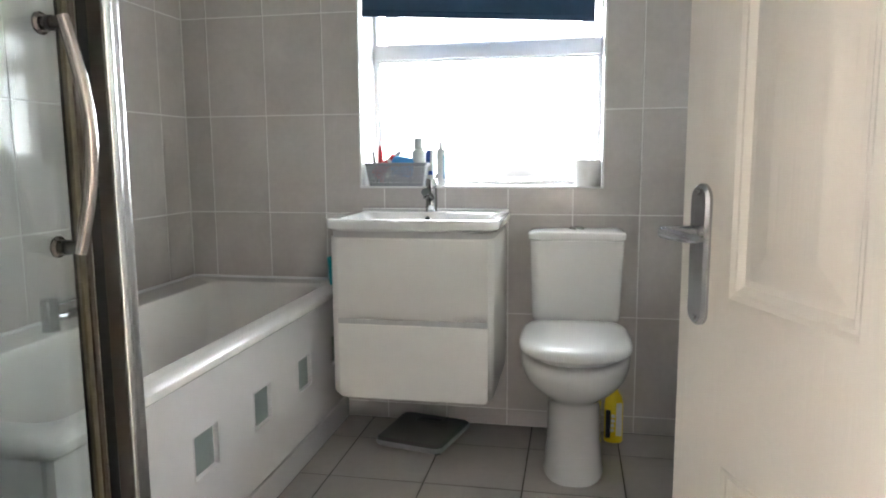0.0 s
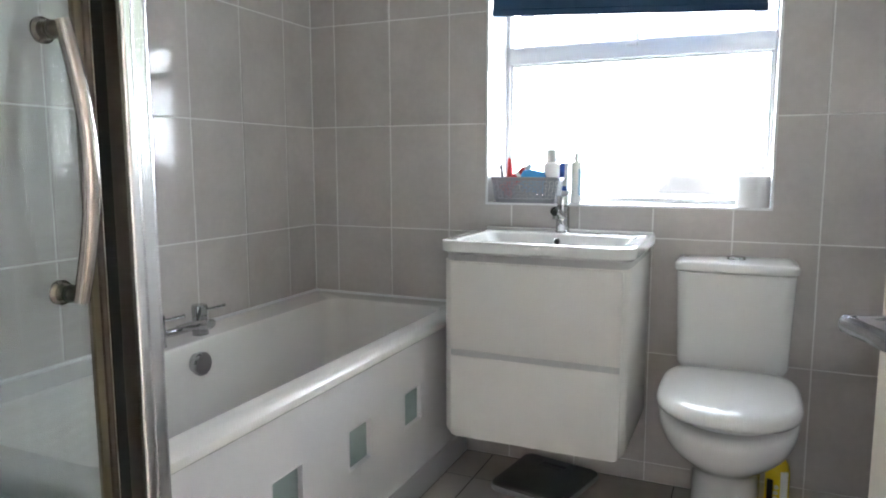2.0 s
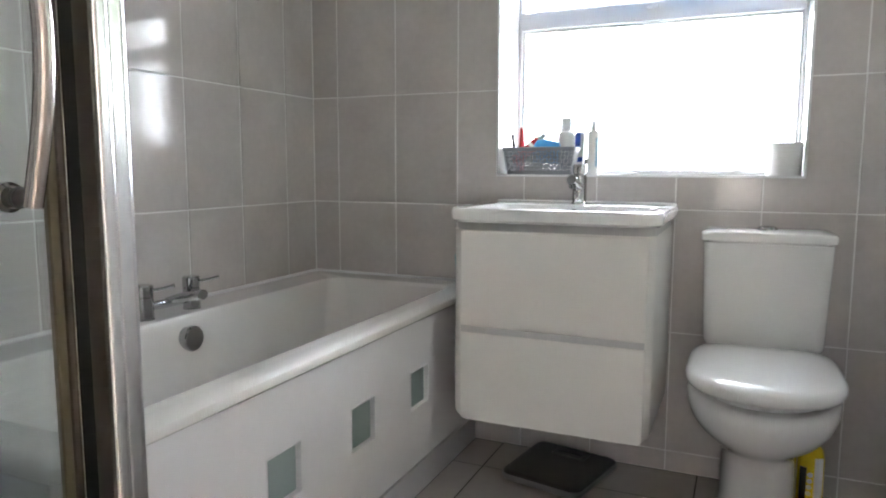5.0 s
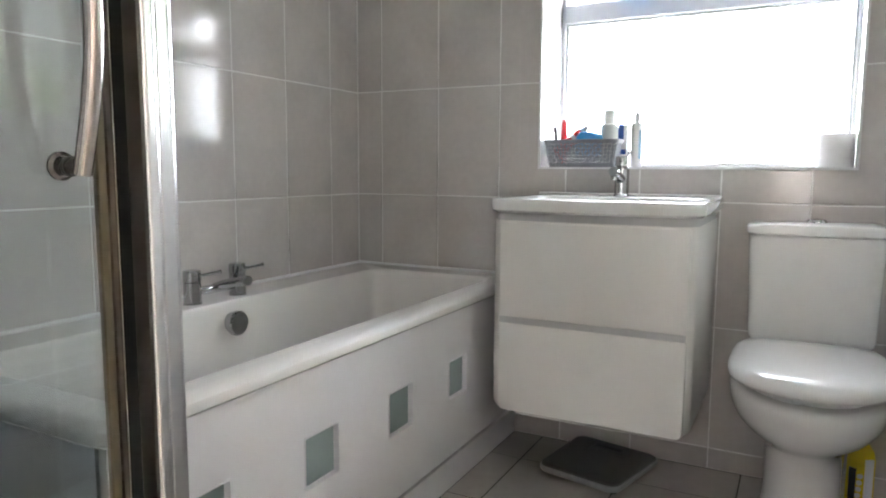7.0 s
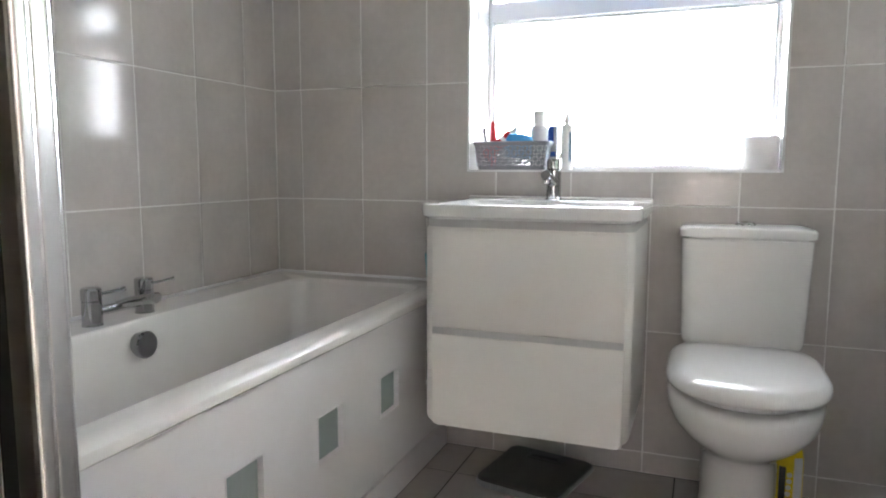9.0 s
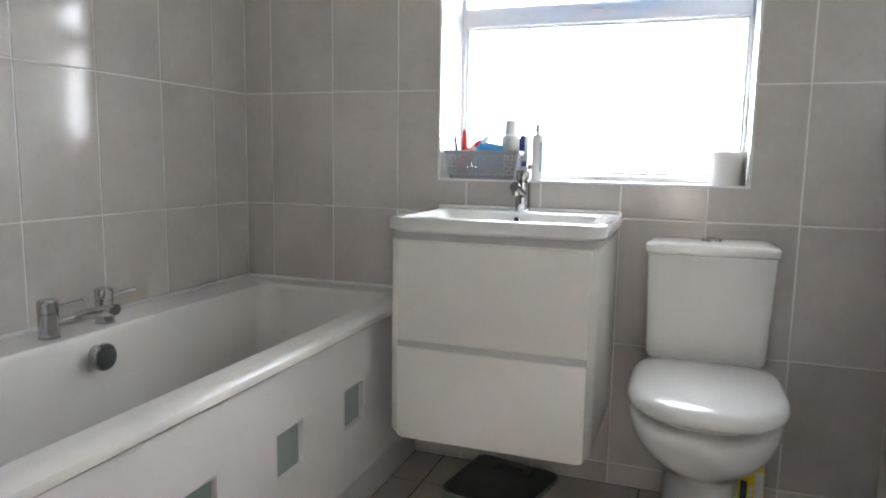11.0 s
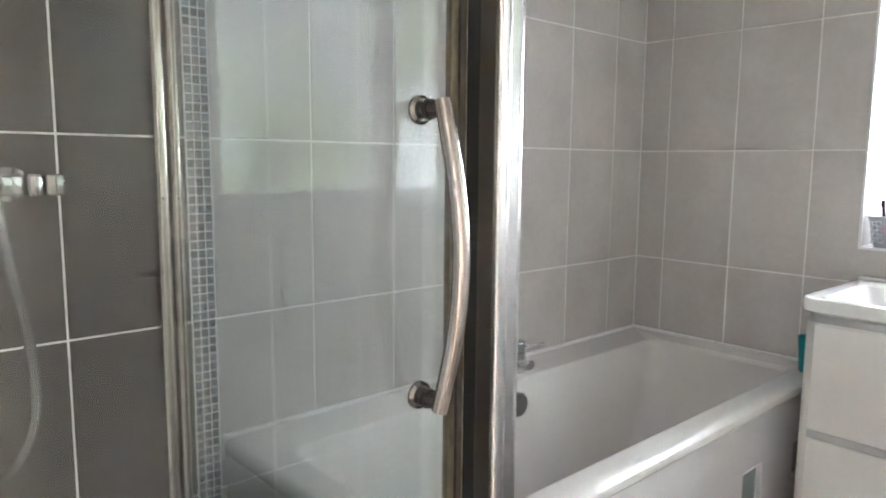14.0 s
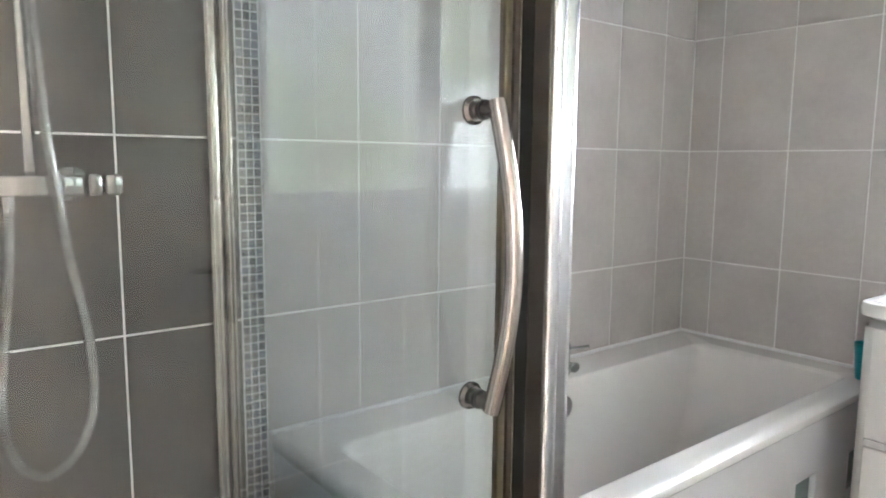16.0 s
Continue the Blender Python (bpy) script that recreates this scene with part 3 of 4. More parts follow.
bowl = [oval(0, -0.03, f, w, z, q) for z, w, f, q in (
    (0.0, 0.108, -0.500, 2.6), (0.018, 0.104, -0.495, 2.6), (0.12, 0.096, -0.482, 2.5), (0.21, 0.096, -0.484, 2.4), (0.252, 0.098, -0.490, 2.35), (0.276, 0.105, -0.504, 2.3),
    (0.294, 0.118, -0.528, 2.25), (0.311, 0.136, -0.556, 2.2), (0.329, 0.154, -0.584, 2.2), (0.350, 0.170, -0.608, 2.2), (0.374, 0.181, -0.627, 2.2), (0.402, 0.187, -0.638, 2.2),
    (0.424, 0.187, -0.641, 2.2), (0.434, 0.182, -0.636, 2.2), (0.438, 0.168, -0.618, 2.2))]
part("pan", loft(bowl), CERAMIC, toilet, smooth=60)
part("pan_shelf", loft([round_rect(-0.13, 0.13, -0.22, -0.015, 0.03, z) for z in (0.40, 0.486)]), CERAMIC, toilet)
seat = [oval(0, -0.21, f, w, z, 2.25) for f, w, z in ((-0.585, 0.140, 0.436), (-0.590, 0.145, 0.442), (-0.590, 0.145, 0.466), (-0.585, 0.140, 0.470))]
part("seat", loft(seat), WHITE_PLASTIC, toilet, "white toilet seat", smooth=60)
lid = [oval(0, -0.198 - b, f, w, z, 2.35) for b, f, w, z in ((0.006, -0.632, 0.172, 0.463), (0.0, -0.645, 0.183, 0.466), (0.0, -0.649, 0.1865, 0.474), (0.0, -0.648, 0.186, 0.486), (0.003, -0.642, 0.180, 0.496), (0.012, -0.628, 0.168, 0.503), (0.040, -0.595, 0.138, 0.508), (0.090, -0.54, 0.09, 0.511), (0.16, -0.46, 0.03, 0.512))]
part("lid", loft(lid), GLOSS_LID, toilet, "glossy white closed lid", smooth=60)

# ---- bathroom scale ----
scale_thing = thing("bathroom_scale", (1.062, -0.186, 0), "dark grey bathroom scale with a silver edge under the vanity", "scale", turn=-12)
def plate(g, z):
    """The scale's outline, a little wider at the back, with softly bowed front and rounded corners."""
    pts = []
    for x, y, _ in round_rect(-0.138 + g, 0.138 - g, -0.150 + g, 0.150 - g, 0.028, 0, seg=5):
        pts.append((x * (1.0 + 0.28 * (y + 0.150)), y - (0.010 * (1 - (x / 0.138) ** 2) if y < 0 else 0), z))
    return pts
part("base", loft([plate(0.012, 0.010), plate(0.004, 0.013), plate(-0.001, 0.022), plate(0.0, 0.031), plate(0.004, 0.034)]), SILVER, scale_thing, "silver plastic base")
platform = part("platform", loft([plate(0.003, 0.032), plate(0.004, 0.038), plate(0.009, 0.0415), plate(0.022, 0.0425)]), SCALE_TOP, scale_thing, "dark grey platform")
part("display_hood", loft([round_rect(-0.062 + e, 0.062 - e, 0.060 + e, 0.128 - e * 0.5, 0.012, z) for e, z in ((0, 0.042), (0.003, 0.047), (0.010, 0.049))]), SCALE_TOP, platform, "raised display hood")
part("display", box(-0.044, 0.044, 0.072, 0.092, 0.0488, 0.0502, bevel=0.0006), BLACK_PLASTIC, platform, "black display window")
for sx in (-0.11, 0.11):
    for sy in (-0.115, 0.115):
        part("foot", lathe([(0.012, 0), (0.014, 0.012)], n=12, cx=sx, cy=sy), BLACK_PLASTIC, scale_thing)

# ---- shower enclosure ----
SX = 0.902
shower = thing("shower_enclosure", (0, 0, 0), "chrome-framed glass shower enclosure beside the bath", "shower")
PY = -1.778
part("wall_channel", loft([round_rect(0.0005, 0.030, -1.828, -1.798, (0.004, 0.012, 0.012, 0.004), z) for z in (0.10, 1.95)]), FRAME_CHROME, shower, "dull chrome wall channel")
part("channel_lip", loft([round_rect(0.0005, 0.038, -1.798, -1.772, (0.004, 0.010, 0.012, 0.004), z) for z in (0.10, 1.95)]), FRAME_CHROME, shower)
for y in (-1.813, -1.785):
    part("screw", shifted(lathe([(0.0055, 0), (0.0055, 0.002), (0.003, 0.004)], n=12), Matrix.Translation((0.038 if y > -1.79 else 0.030, y, 1.150)) @ Matrix.Rotation(radians(90), 4, "Y")), STEEL, shower)
side = part("side_glass", box(0.034, 0.870, PY - 0.003, PY + 0.003, 0.11, 1.93), SCALED_GLASS, shower, "limescaled side glass", smooth=0)
side.visible_shadow = False
FRONT = 0.945
bm = loft([round_rect(0.868, FRONT, -1.763, -1.733, (0.002, 0.003, 0.012, 0.002), z, seg=6) for z in (0.10, 1.95)])
post = part("corner_post", bm, POST_METAL, shower, "bright chrome corner post")
part("post_cover", loft([round_rect(0.868, FRONT + 0.011, -1.789, -1.767, (0.002, 0.005, 0.009, 0.002), z, seg=5) for z in (0.10, 1.95)]), POST_METAL, post)
part("post_groove", box(0.868, FRONT - 0.006, -1.767, -1.763, 0.10, 1.95), RUBBER, post)
part("post_jamb", box(0.928, FRONT + 0.007, -1.793, -1.789, 0.10, 1.95, bevel=0.001), DULL_METAL, shower, "dark metal jamb")
part("post_seal", box(0.872, 0.928, -1.7935, -1.789, 0.11, 1.93, bevel=0.001), RUBBER, shower, "black magnetic door seal")
door_glass = part("door_glass", box(SX - 0.003, SX + 0.003, -2.44, -1.812, 0.14, 1.90), CLEAR_GLASS, shower, "clear glass shower door", smooth=0)
door_glass.visible_shadow = False
stile = part("door_stile", box(SX - 0.012, SX + 0.010, -1.806, -1.794, 0.12, 1.92, bevel=0.003), DULL_METAL, shower, "dull bronze-grey door stile")
part("stile_lip", box(SX + 0.004, SX + 0.014, -1.8005, -1.7975, 0.12, 1.92, bevel=0.001), FRAME_CHROME, stile)
part("door_seal", box(SX - 0.006, SX + 0.007, -1.817, -1.806, 0.13, 1.91, bevel=0.002), BRASS_EDGE, shower, "yellowed translucent door seal")
part("hinge_post", box(0.882, 0.922, BACK + 0.001, -2.43, 0.10, 1.95, bevel=0.005), FRAME_CHROME, shower)
part("top_rail", box(0.886, 0.916, -2.43, -1.761, 1.915, 1.95, bevel=0.004), FRAME_CHROME, shower)
part("side_top_rail", box(0.046, 0.868, PY - 0.012, PY + 0.012, 1.925, 1.95, bevel=0.004), FRAME_CHROME, shower)
part("side_bottom_rail", box(0.046, 0.868, PY - 0.012, PY + 0.012, 0.10, 0.125, bevel=0.004), FRAME_CHROME, shower)
part("bottom_rail", box(0.886, 0.916, -2.43, -1.761, 0.10, 0.135, bevel=0.004), FRAME_CHROME, shower)
HY, HZ0, HZ1 = -1.858, 0.973, 1.283
arc = [(SX + 0.003 + 0.036 + 0.030 * math.sin(math.pi * i / 20), HY, HZ0 - 0.008 + (HZ1 - HZ0 + 0.016) * i / 20) for i in range(21)]
handle = part("handle", tube(arc, 0.0095, n=20), STEEL, shower, "bowed brushed steel handle")
for z in (HZ0, HZ1):
    part("standoff", tube([(SX + 0.003, HY, z), (SX + 0.039, HY, z)], 0.0092, n=20), DARK_STEEL, handle)
    part("rose", shifted(lathe([(0.0155, 0), (0.0155, 0.003), (0.0118, 0.006)], n=28), Matrix.Translation((SX + 0.003, HY, z)) @ Matrix.Rotation(radians(90), 4, "Y")), DARK_STEEL, handle)
    part("washer", shifted(lathe([(0.0108, 0), (0.0108, 0.004)], n=24), Matrix.Translation((SX + 0.018, HY, z)) @ Matrix.Rotation(radians(90), 4, "Y")), RUBBER, handle)

tray = thing("shower_tray", (0, 0, 0), "white raised shower tray under the enclosure", "shower tray")
rings = [round_rect(0.001, 0.945, BACK + 0.001, -1.694, 0.01, z) for z in (0, 0.092)]
rings += [round_rect(0.006, 0.940, BACK + 0.006, -1.699, 0.01, 0.098), round_rect(0.05, 0.86, BACK + 0.05, -1.82, 0.04, 0.098), round_rect(0.07, 0.83, BACK + 0.07, -1.84, 0.04, 0.07)]
part("tray", loft(rings), ACRYLIC, tray)

# shower bar valve, riser rail and hose on the dark tiles
valve = thing("shower_valve", (0, 0, 0), "chrome thermostatic shower bar valve on dark tiles", "shower valve")
part("bar", box(0.050, 0.085, -2.27, -2.075, 1.163, 1.200, bevel=0.004), CHROME, valve)
for y in (-2.082, -2.225):
    part("wall_plate", shifted(lathe([(0.033, 0), (0.032, 0.010), (0.016, 0.014), (0.016, 0.052)], n=28), Matrix.Translation((0.0, y - 0.0, 1.182)) @ Matrix.Rotation(radians(90), 4, "Y")), CHROME, valve)
part("control", box(0.046, 0.090, -2.070, -2.043, 1.160, 1.204, bevel=0.008, seg=3), CHROME, valve)
part("control_cap", box(0.049, 0.086, -2.040, -2.008, 1.162, 1.202, bevel=0.006), CHROME, valve)
riser = thing("shower_riser_rail", (0, 0, 0), "flat chrome shower riser rail", "shower rail")
part("rail", box(0.052, 0.066, -2.164, -2.143, 1.200, 1.95, bevel=0.003), CHROME, riser)
part("bracket", box(0.0, 0.055, -2.166, -2.141, 1.90, 1.935, bevel=0.003), CHROME, riser)
part("hand_shower", tube([(0.075, -2.153, 1.72), (0.10, -2.153, 1.78), (0.14, -2.153, 1.83)], [0.012, 0.014, 0.045]), CHROME, riser)
hose = thing("shower_hose", (0, 0, 0), "ribbed steel shower hose hanging in a loop", "hose")
key = [(0.075, -2.192, 1.16), (0.075, -2.196, 1.06), (0.075, -2.214, 0.90), (0.080, -2.224, 0.79), (0.085, -2.216, 0.715), (0.09, -2.192, 0.672), (0.09, -2.158, 0.657), (0.09, -2.116, 0.684), (0.09, -2.087, 0.742), (0.09, -2.078, 0.81),
       (0.09, -2.084, 0.916), (0.09, -2.105, 1.044), (0.092, -2.121, 1.175), (0.094, -2.133, 1.30), (0.093, -2.142, 1.487), (0.09, -2.150, 1.60), (0.078, -2.153, 1.72)]
rough_path = []
for i in range(len(key) - 1):
    p0, p1, p2, p3 = (Vector(key[min(max(i + d, 0), len(key) - 1)]) for d in (-1, 0, 1, 2))
    for j in range(40):
        t_ = j / 40
        rough_path.append(0.5 * (2 * p1 + (p2 - p0) * t_ + (2 * p0 - 5 * p1 + 4 * p2 - p3) * t_ ** 2 + (3 * p1 - p0 - 3 * p2 + p3) * t_ ** 3))
path, left = [], 0.0
for a, b in zip(rough_path, rough_path[1:]):
    gap = (b - a).length
    while left < gap:
        path.append(a.lerp(b, left / gap))
        left += 0.0014
    left -= gap
radii = [(0.0104, 0.0104, 0.0076, 0.0070)[i % 4] for i in range(len(path))]
part("spiral", tube(path, radii, n=12), HOSE_STEEL, hose)
part("nut", lathe([(0.010, 1.135), (0.010, 1.163)], n=6, cx=0.075, cy=-2.192), CHROME, hose)

# ---- things on the window sill ----
SZ = WZ0
basket = thing("plastic_basket", (0.786, 0.016, SZ), "grey perforated plastic basket full of toiletries", "basket")
BX, BY, BZ, TH = 0.256, 0.110, 0.096, 0.003
def holes(u0, u1, z0, z1, cols, rows, place):
    """A wall of the basket with small triangular openings: a lattice of thin bars."""
    bm = bmesh.new()
    du, dz = (u1 - u0) / cols, (z1 - z0) / rows
    vs = {}
    def vert(u, z, d):
        key_ = (round(u, 5), round(z, 5), d)
        if key_ not in vs:
            vs[key_] = bm.verts.new(place(u, z, d))
        return vs[key_]
    for c in range(cols):
        for r in range(rows):
            a, b, e, f = u0 + c * du, u0 + (c + 1) * du, z0 + r * dz, z0 + (r + 1) * dz
            # two triangular openings in each cell, the diagonal turning from cell to cell
            q = [(a, e), (b, e), (b, f), (a, f)]
            halves = ((q[0], q[1], q[2]), (q[0], q[2], q[3])) if (c + r) % 2 else ((q[0], q[1], q[3]), (q[1], q[2], q[3]))
            for tri in halves:
                mu, mz = sum(p[0] for p in tri) / 3, sum(p[1] for p in tri) / 3
                hole = [(mu + (p[0] - mu) * 0.44, mz + (p[1] - mz) * 0.44) for p in tri]
                for i in range(3):
                    j = (i + 1) % 3
                    for d in (0, TH):
                        bm.faces.new([vert(*tri[i], d), vert(*tri[j], d), vert(*hole[j], d), vert(*hole[i], d)])
                    bm.faces.new([vert(*hole[i], 0), vert(*hole[j], 0), vert(*hole[j], TH), vert(*hole[i], TH)])
    return bm
def taper(z):
    return 0.012 * (1 - z / BZ)
part("front_side", holes(0.0, BX, 0.012, BZ - 0.012, 20, 6, lambda u, z, d: (u + taper(z) * (1 - 2 * u / BX), d + taper(z) * 0.6, z)), BASKET_PLASTIC, basket, smooth=0)
part("back_side", holes(0.0, BX, 0.012, BZ - 0.012, 20, 6, lambda u, z, d: (u + taper(z) * (1 - 2 * u / BX), BY - d - taper(z) * 0.6, z)), BASKET_PLASTIC, basket, smooth=0)
part("end_side", holes(0.0, BY, 0.012, BZ - 0.012, 9, 6, lambda u, z, d: (d + taper(z), u, z)), BASKET_PLASTIC, basket, smooth=0)
part("end_side", holes(0.0, BY, 0.012, BZ - 0.012, 9, 6, lambda u, z, d: (BX - d - taper(z), u, z)), BASKET_PLASTIC, basket, smooth=0)
part("base", loft([round_rect(0.012, BX - 0.012, 0.008, BY - 0.008, 0.012, 0.0), round_rect(0.010, BX - 0.010, 0.006, BY - 0.006, 0.012, 0.014)]), BASKET_PLASTIC, basket)
part("rim", loft([round_rect(d, BX - d, d, BY - d, 0.012, z) for d, z in ((-0.003, BZ - 0.013), (-0.005, BZ - 0.002), (-0.003, BZ), (0.003, BZ), (0.004, BZ - 0.013))], closed=True), BASKET_PLASTIC, basket)

def bottle(name, place, label, r, h, neck_r, cap_h, mat, cap_mat, oval_y=1.0, band=None):
    b = thing(name, place, label, "bottle")
    squash = Matrix.Diagonal((1, oval_y, 1, 1))
    part("body", shifted(lathe([(r * 0.92, 0), (r, 0.004), (r, h * 0.86), (r * 0.9, h * 0.93), (neck_r, h * 0.97), (neck_r, h)]), squash), mat, b)
    part("cap", shifted(lathe([(neck_r * 1.15, h - 0.004), (neck_r * 1.15, h + cap_h * 0.9), (neck_r * 0.95, h + cap_h)]), squash), cap_mat, b)
    if band:
        part("label_band", shifted(lathe([(r + 0.0006, h * 0.15), (r + 0.0006, h * 0.75)]), squash), band, b, "printed label band")
    return b
bottle("mouthwash_bottle", (0.996, 0.085, SZ + 0.014), "white plastic bottle with a white cap in the basket", 0.030, 0.142, 0.0175, 0.042, WHITE_PLASTIC, WHITE_PLASTIC)
drops = thing("solution_bottle", (1.092, 0.075, SZ), "slim white bottle with a pointed cap and blue label", "bottle")
part("body", shifted(lathe([(0.019, 0), (0.0195, 0.004), (0.0195, 0.146), (0.017, 0.150)]), Matrix.Diagonal((1, 0.75, 1, 1))), WHITE_PLASTIC, drops)
part("nozzle", lathe([(0.0085, 0.150), (0.0085, 0.158), (0.011, 0.160), (0.0085, 0.176), (0.0055, 0.186)], n=16), WHITE_PLASTIC, drops)
part("label_panel", box(0.006, 0.0198, -0.0125, -0.002, 0.03, 0.125), PALE_BLUE, drops, "pale blue label")
red = thing("red_brush_handle", (0.836, 0.075, SZ + 0.014), "upright red plastic handle in the basket", "brush")
part("handle", tube([(0, 0, 0), (0.002, 0, 0.09), (0, 0, 0.14), (-0.002, 0, 0.155)], [0.010, 0.012, 0.008, 0.002]), RED_PLASTIC, red)
brush = thing("toothbrush", (0.815, 0.05, SZ + 0.014), "dark toothbrush standing in the basket", "toothbrush")
part("handle", tube([(0.01, 0, 0), (0, 0, 0.09), (-0.003, 0, 0.115)], [0.004, 0.0045, 0.003]), BLACK_PLASTIC, brush)
part("head", box(-0.008, 0.001, -0.006, 0.006, 0.108, 0.128, bevel=0.002), BLACK_PLASTIC, brush)
paste = thing("toothpaste_tube", (0.862, 0.05, SZ + 0.083), "red and white toothpaste tube leaning in the basket", "tube", turn=10)
lean = Matrix.Rotation(radians(48), 4, "Y")
part("body", shifted(loft([[(0.018 * math.cos(a) * s, 0.015 * math.sin(a) * w, z) for a in [2 * math.pi * i / 20 for i in range(20)]] for s, w, z in ((1.2, 0.1, -0.06), (1.1, 0.7, -0.02), (1, 1, 0.03), (0.9, 0.95, 0.055), (0.4, 0.45, 0.062))]), lean), RED_PLASTIC, paste, "red tube body")
part("cap", shifted(lathe([(0.010, 0.060), (0.010, 0.084), (0.008, 0.087)], n=18), lean), WHITE_PLASTIC, paste, "white cap")
part("label_band", shifted(loft([[(0.0185 * math.cos(a), 0.0155 * math.sin(a), z) for a in [2 * math.pi * i / 20 for i in range(20)]] for z in (0.020, 0.034)]), lean), WHITE_PLASTIC, paste, "white band")
bluepack = thing("blue_packet", (0.930, 0.055, SZ + 0.040), "bright blue soft packet in the basket", "packet", turn=6)
part("packet", shifted(loft([oval(0, 0.022, -0.022, 0.048 * s, z, 3.0) for s, z in ((0.9, 0), (1, 0.03), (1, 0.062), (0.8, 0.078), (0.3, 0.082))]), Matrix.Rotation(radians(6), 4, "Y")), BLUE_PLASTIC, bluepack)
white_lump = thing("cotton_pad_bag", (0.897, 0.080, SZ + 0.042), "crumpled white bag behind the tube", "bag")
part("bag", loft([oval(0, 0.02, -0.02, 0.032 * s, z, 2.2) for s, z in ((0.8, 0), (1, 0.04), (0.9, 0.075), (0.5, 0.09), (0.1, 0.094))]), PAPER, white_lump, smooth=60)
card = thing("toothpaste_box", (1.044, 0.098, SZ), "white and blue carton standing by the basket", "carton", turn=-8)
part("carton", box(-0.016, 0.016, -0.013, 0.013, 0, 0.148, bevel=0.001), WHITE_PLASTIC, card)
part("blue_panel", box(-0.0165, 0.004, -0.0135, 0.0135, 0.085, 0.1485, bevel=0.001), DEEP_BLUE, card, "deep blue end")
part("blue_mark", box(-0.010, 0.012, -0.0140, -0.0130, 0.045, 0.062), DEEP_BLUE, card)

roll = thing("toilet_roll", (1.684, 0.075, SZ), "white toilet paper roll standing on the sill", "toilet roll")
part("paper", loft([[(r * math.cos(2 * math.pi * i / 40), r * math.sin(2 * math.pi * i / 40), z) for i in range(40)] for r, z in ((0.020, 0.0), (0.050, 0.0), (0.051, 0.003), (0.051, 0.099), (0.050, 0.102), (0.020, 0.102))], closed=True), PAPER, roll)
part("tube", loft([[(r * math.cos(2 * math.pi * i / 24), r * math.sin(2 * math.pi * i / 24), z) for i in range(24)] for r, z in ((0.0205, 0.001), (0.0205, 0.101), (0.0190, 0.101), (0.0190, 0.001))], closed=True), material("brown_card", (0.32, 0.22, 0.13), 0.9, vary=0.1, scale=20), roll, "brown cardboard core")

# roller blind at the head of the window
blind = thing("roller_blind", (0, 0, 0), "navy blue roller blind partly drawn down", "blind")
def sag(bm):
    """The cloth has run askew on its roller: it hangs lower towards the far end."""
    for v in bm.verts:
        if v.co.z < 1.75:
            v.co.z += 0.012 - 0.062 * (v.co.x - WX0) / (WX1 - WX0)
    return bm
part("fabric", sag(box(WX0 + 0.012, WX1 - 0.040, 0.020, 0.022, 1.672, 1.90)), NAVY, blind)
part("hem_bar", sag(box(WX0 + 0.010, WX1 - 0.038, 0.014, 0.030, 1.650, 1.674, bevel=0.004)), NAVY, blind)
part("roller", shifted(lathe([(0.022, 0), (0.022, WX1 - WX0 - 0.02)], n=24), Matrix.Translation((WX0 + 0.01, 0.04, 1.915)) @ Matrix.Rotation(radians(90), 4, "Y")), NAVY, blind)

chain = thing("blind_chain", (0, 0, 0), "thin white beaded chain of the roller blind", "chain")
loop = [(0.788, 0.036, 1.90 - 0.0045 * i) for i in range(90)] + [(0.788, 0.036 + 0.014 * (1 - math.cos(math.pi * i / 6)), 1.495 - 0.014 * math.sin(math.pi * i / 6)) for i in range(1, 6)] + [(0.788, 0.064, 1.495 + 0.0045 * i) for i in range(90)]
part("bead_string", tube(loop, [0.0022 if i % 2 else 0.0010 for i in range(len(loop))], n=8), WHITE_PLASTIC, chain)

# teal beaker on the bath corner
cup = thing("plastic_beaker", (0.690, -0.100, RIM), "teal plastic beaker on the corner of the bath", "beaker")
part("beaker", lathe([(0.026, 0), (0.028, 0.003), (0.036, 0.108), (0.037, 0.110), (0.034, 0.110), (0.026, 0.008), (0, 0.006)], n=32), TEAL_PLASTIC, cup)

# yellow cleaner bottle behind the toilet
cleaner = thing("cleaner_bottle", (1.797, -0.085, 0), "yellow toilet cleaner bottle with a printed label by the pan", "bottle")
part("body", shifted(lathe([(0.034, 0), (0.036, 0.005), (0.036, 0.15), (0.030, 0.18), (0.016, 0.20)], n=28), Matrix.Diagonal((1, 0.7, 1, 1))), YELLOW_PLASTIC, cleaner)
part("cap", lathe([(0.015, 0.20), (0.015, 0.235), (0.011, 0.245)], n=20), YELLOW_PLASTIC, cleaner)
part("label_panel", box(0.008, 0.030, -0.0262, -0.014, 0.03, 0.16, bevel=0.001), WHITE_PLASTIC, cleaner, "pale printed label")
for i in range(4):
    part("print_mark", shifted(lathe([(0.0075, 0), (0.0075, 0.0012), (0.0045, 0.0012)], n=16), Matrix.Translation((-0.006 + 0.001 * i, -0.0262, 0.052 + 0.019 * i)) @ Matrix.Rotation(radians(90), 4, "X")), WHITE_PLASTIC, cleaner)
part("dark_edge", box(-0.030, -0.012, -0.0255, -0.016, 0.02, 0.13, bevel=0.001), BLACK_PLASTIC, cleaner, "dark printed panel")

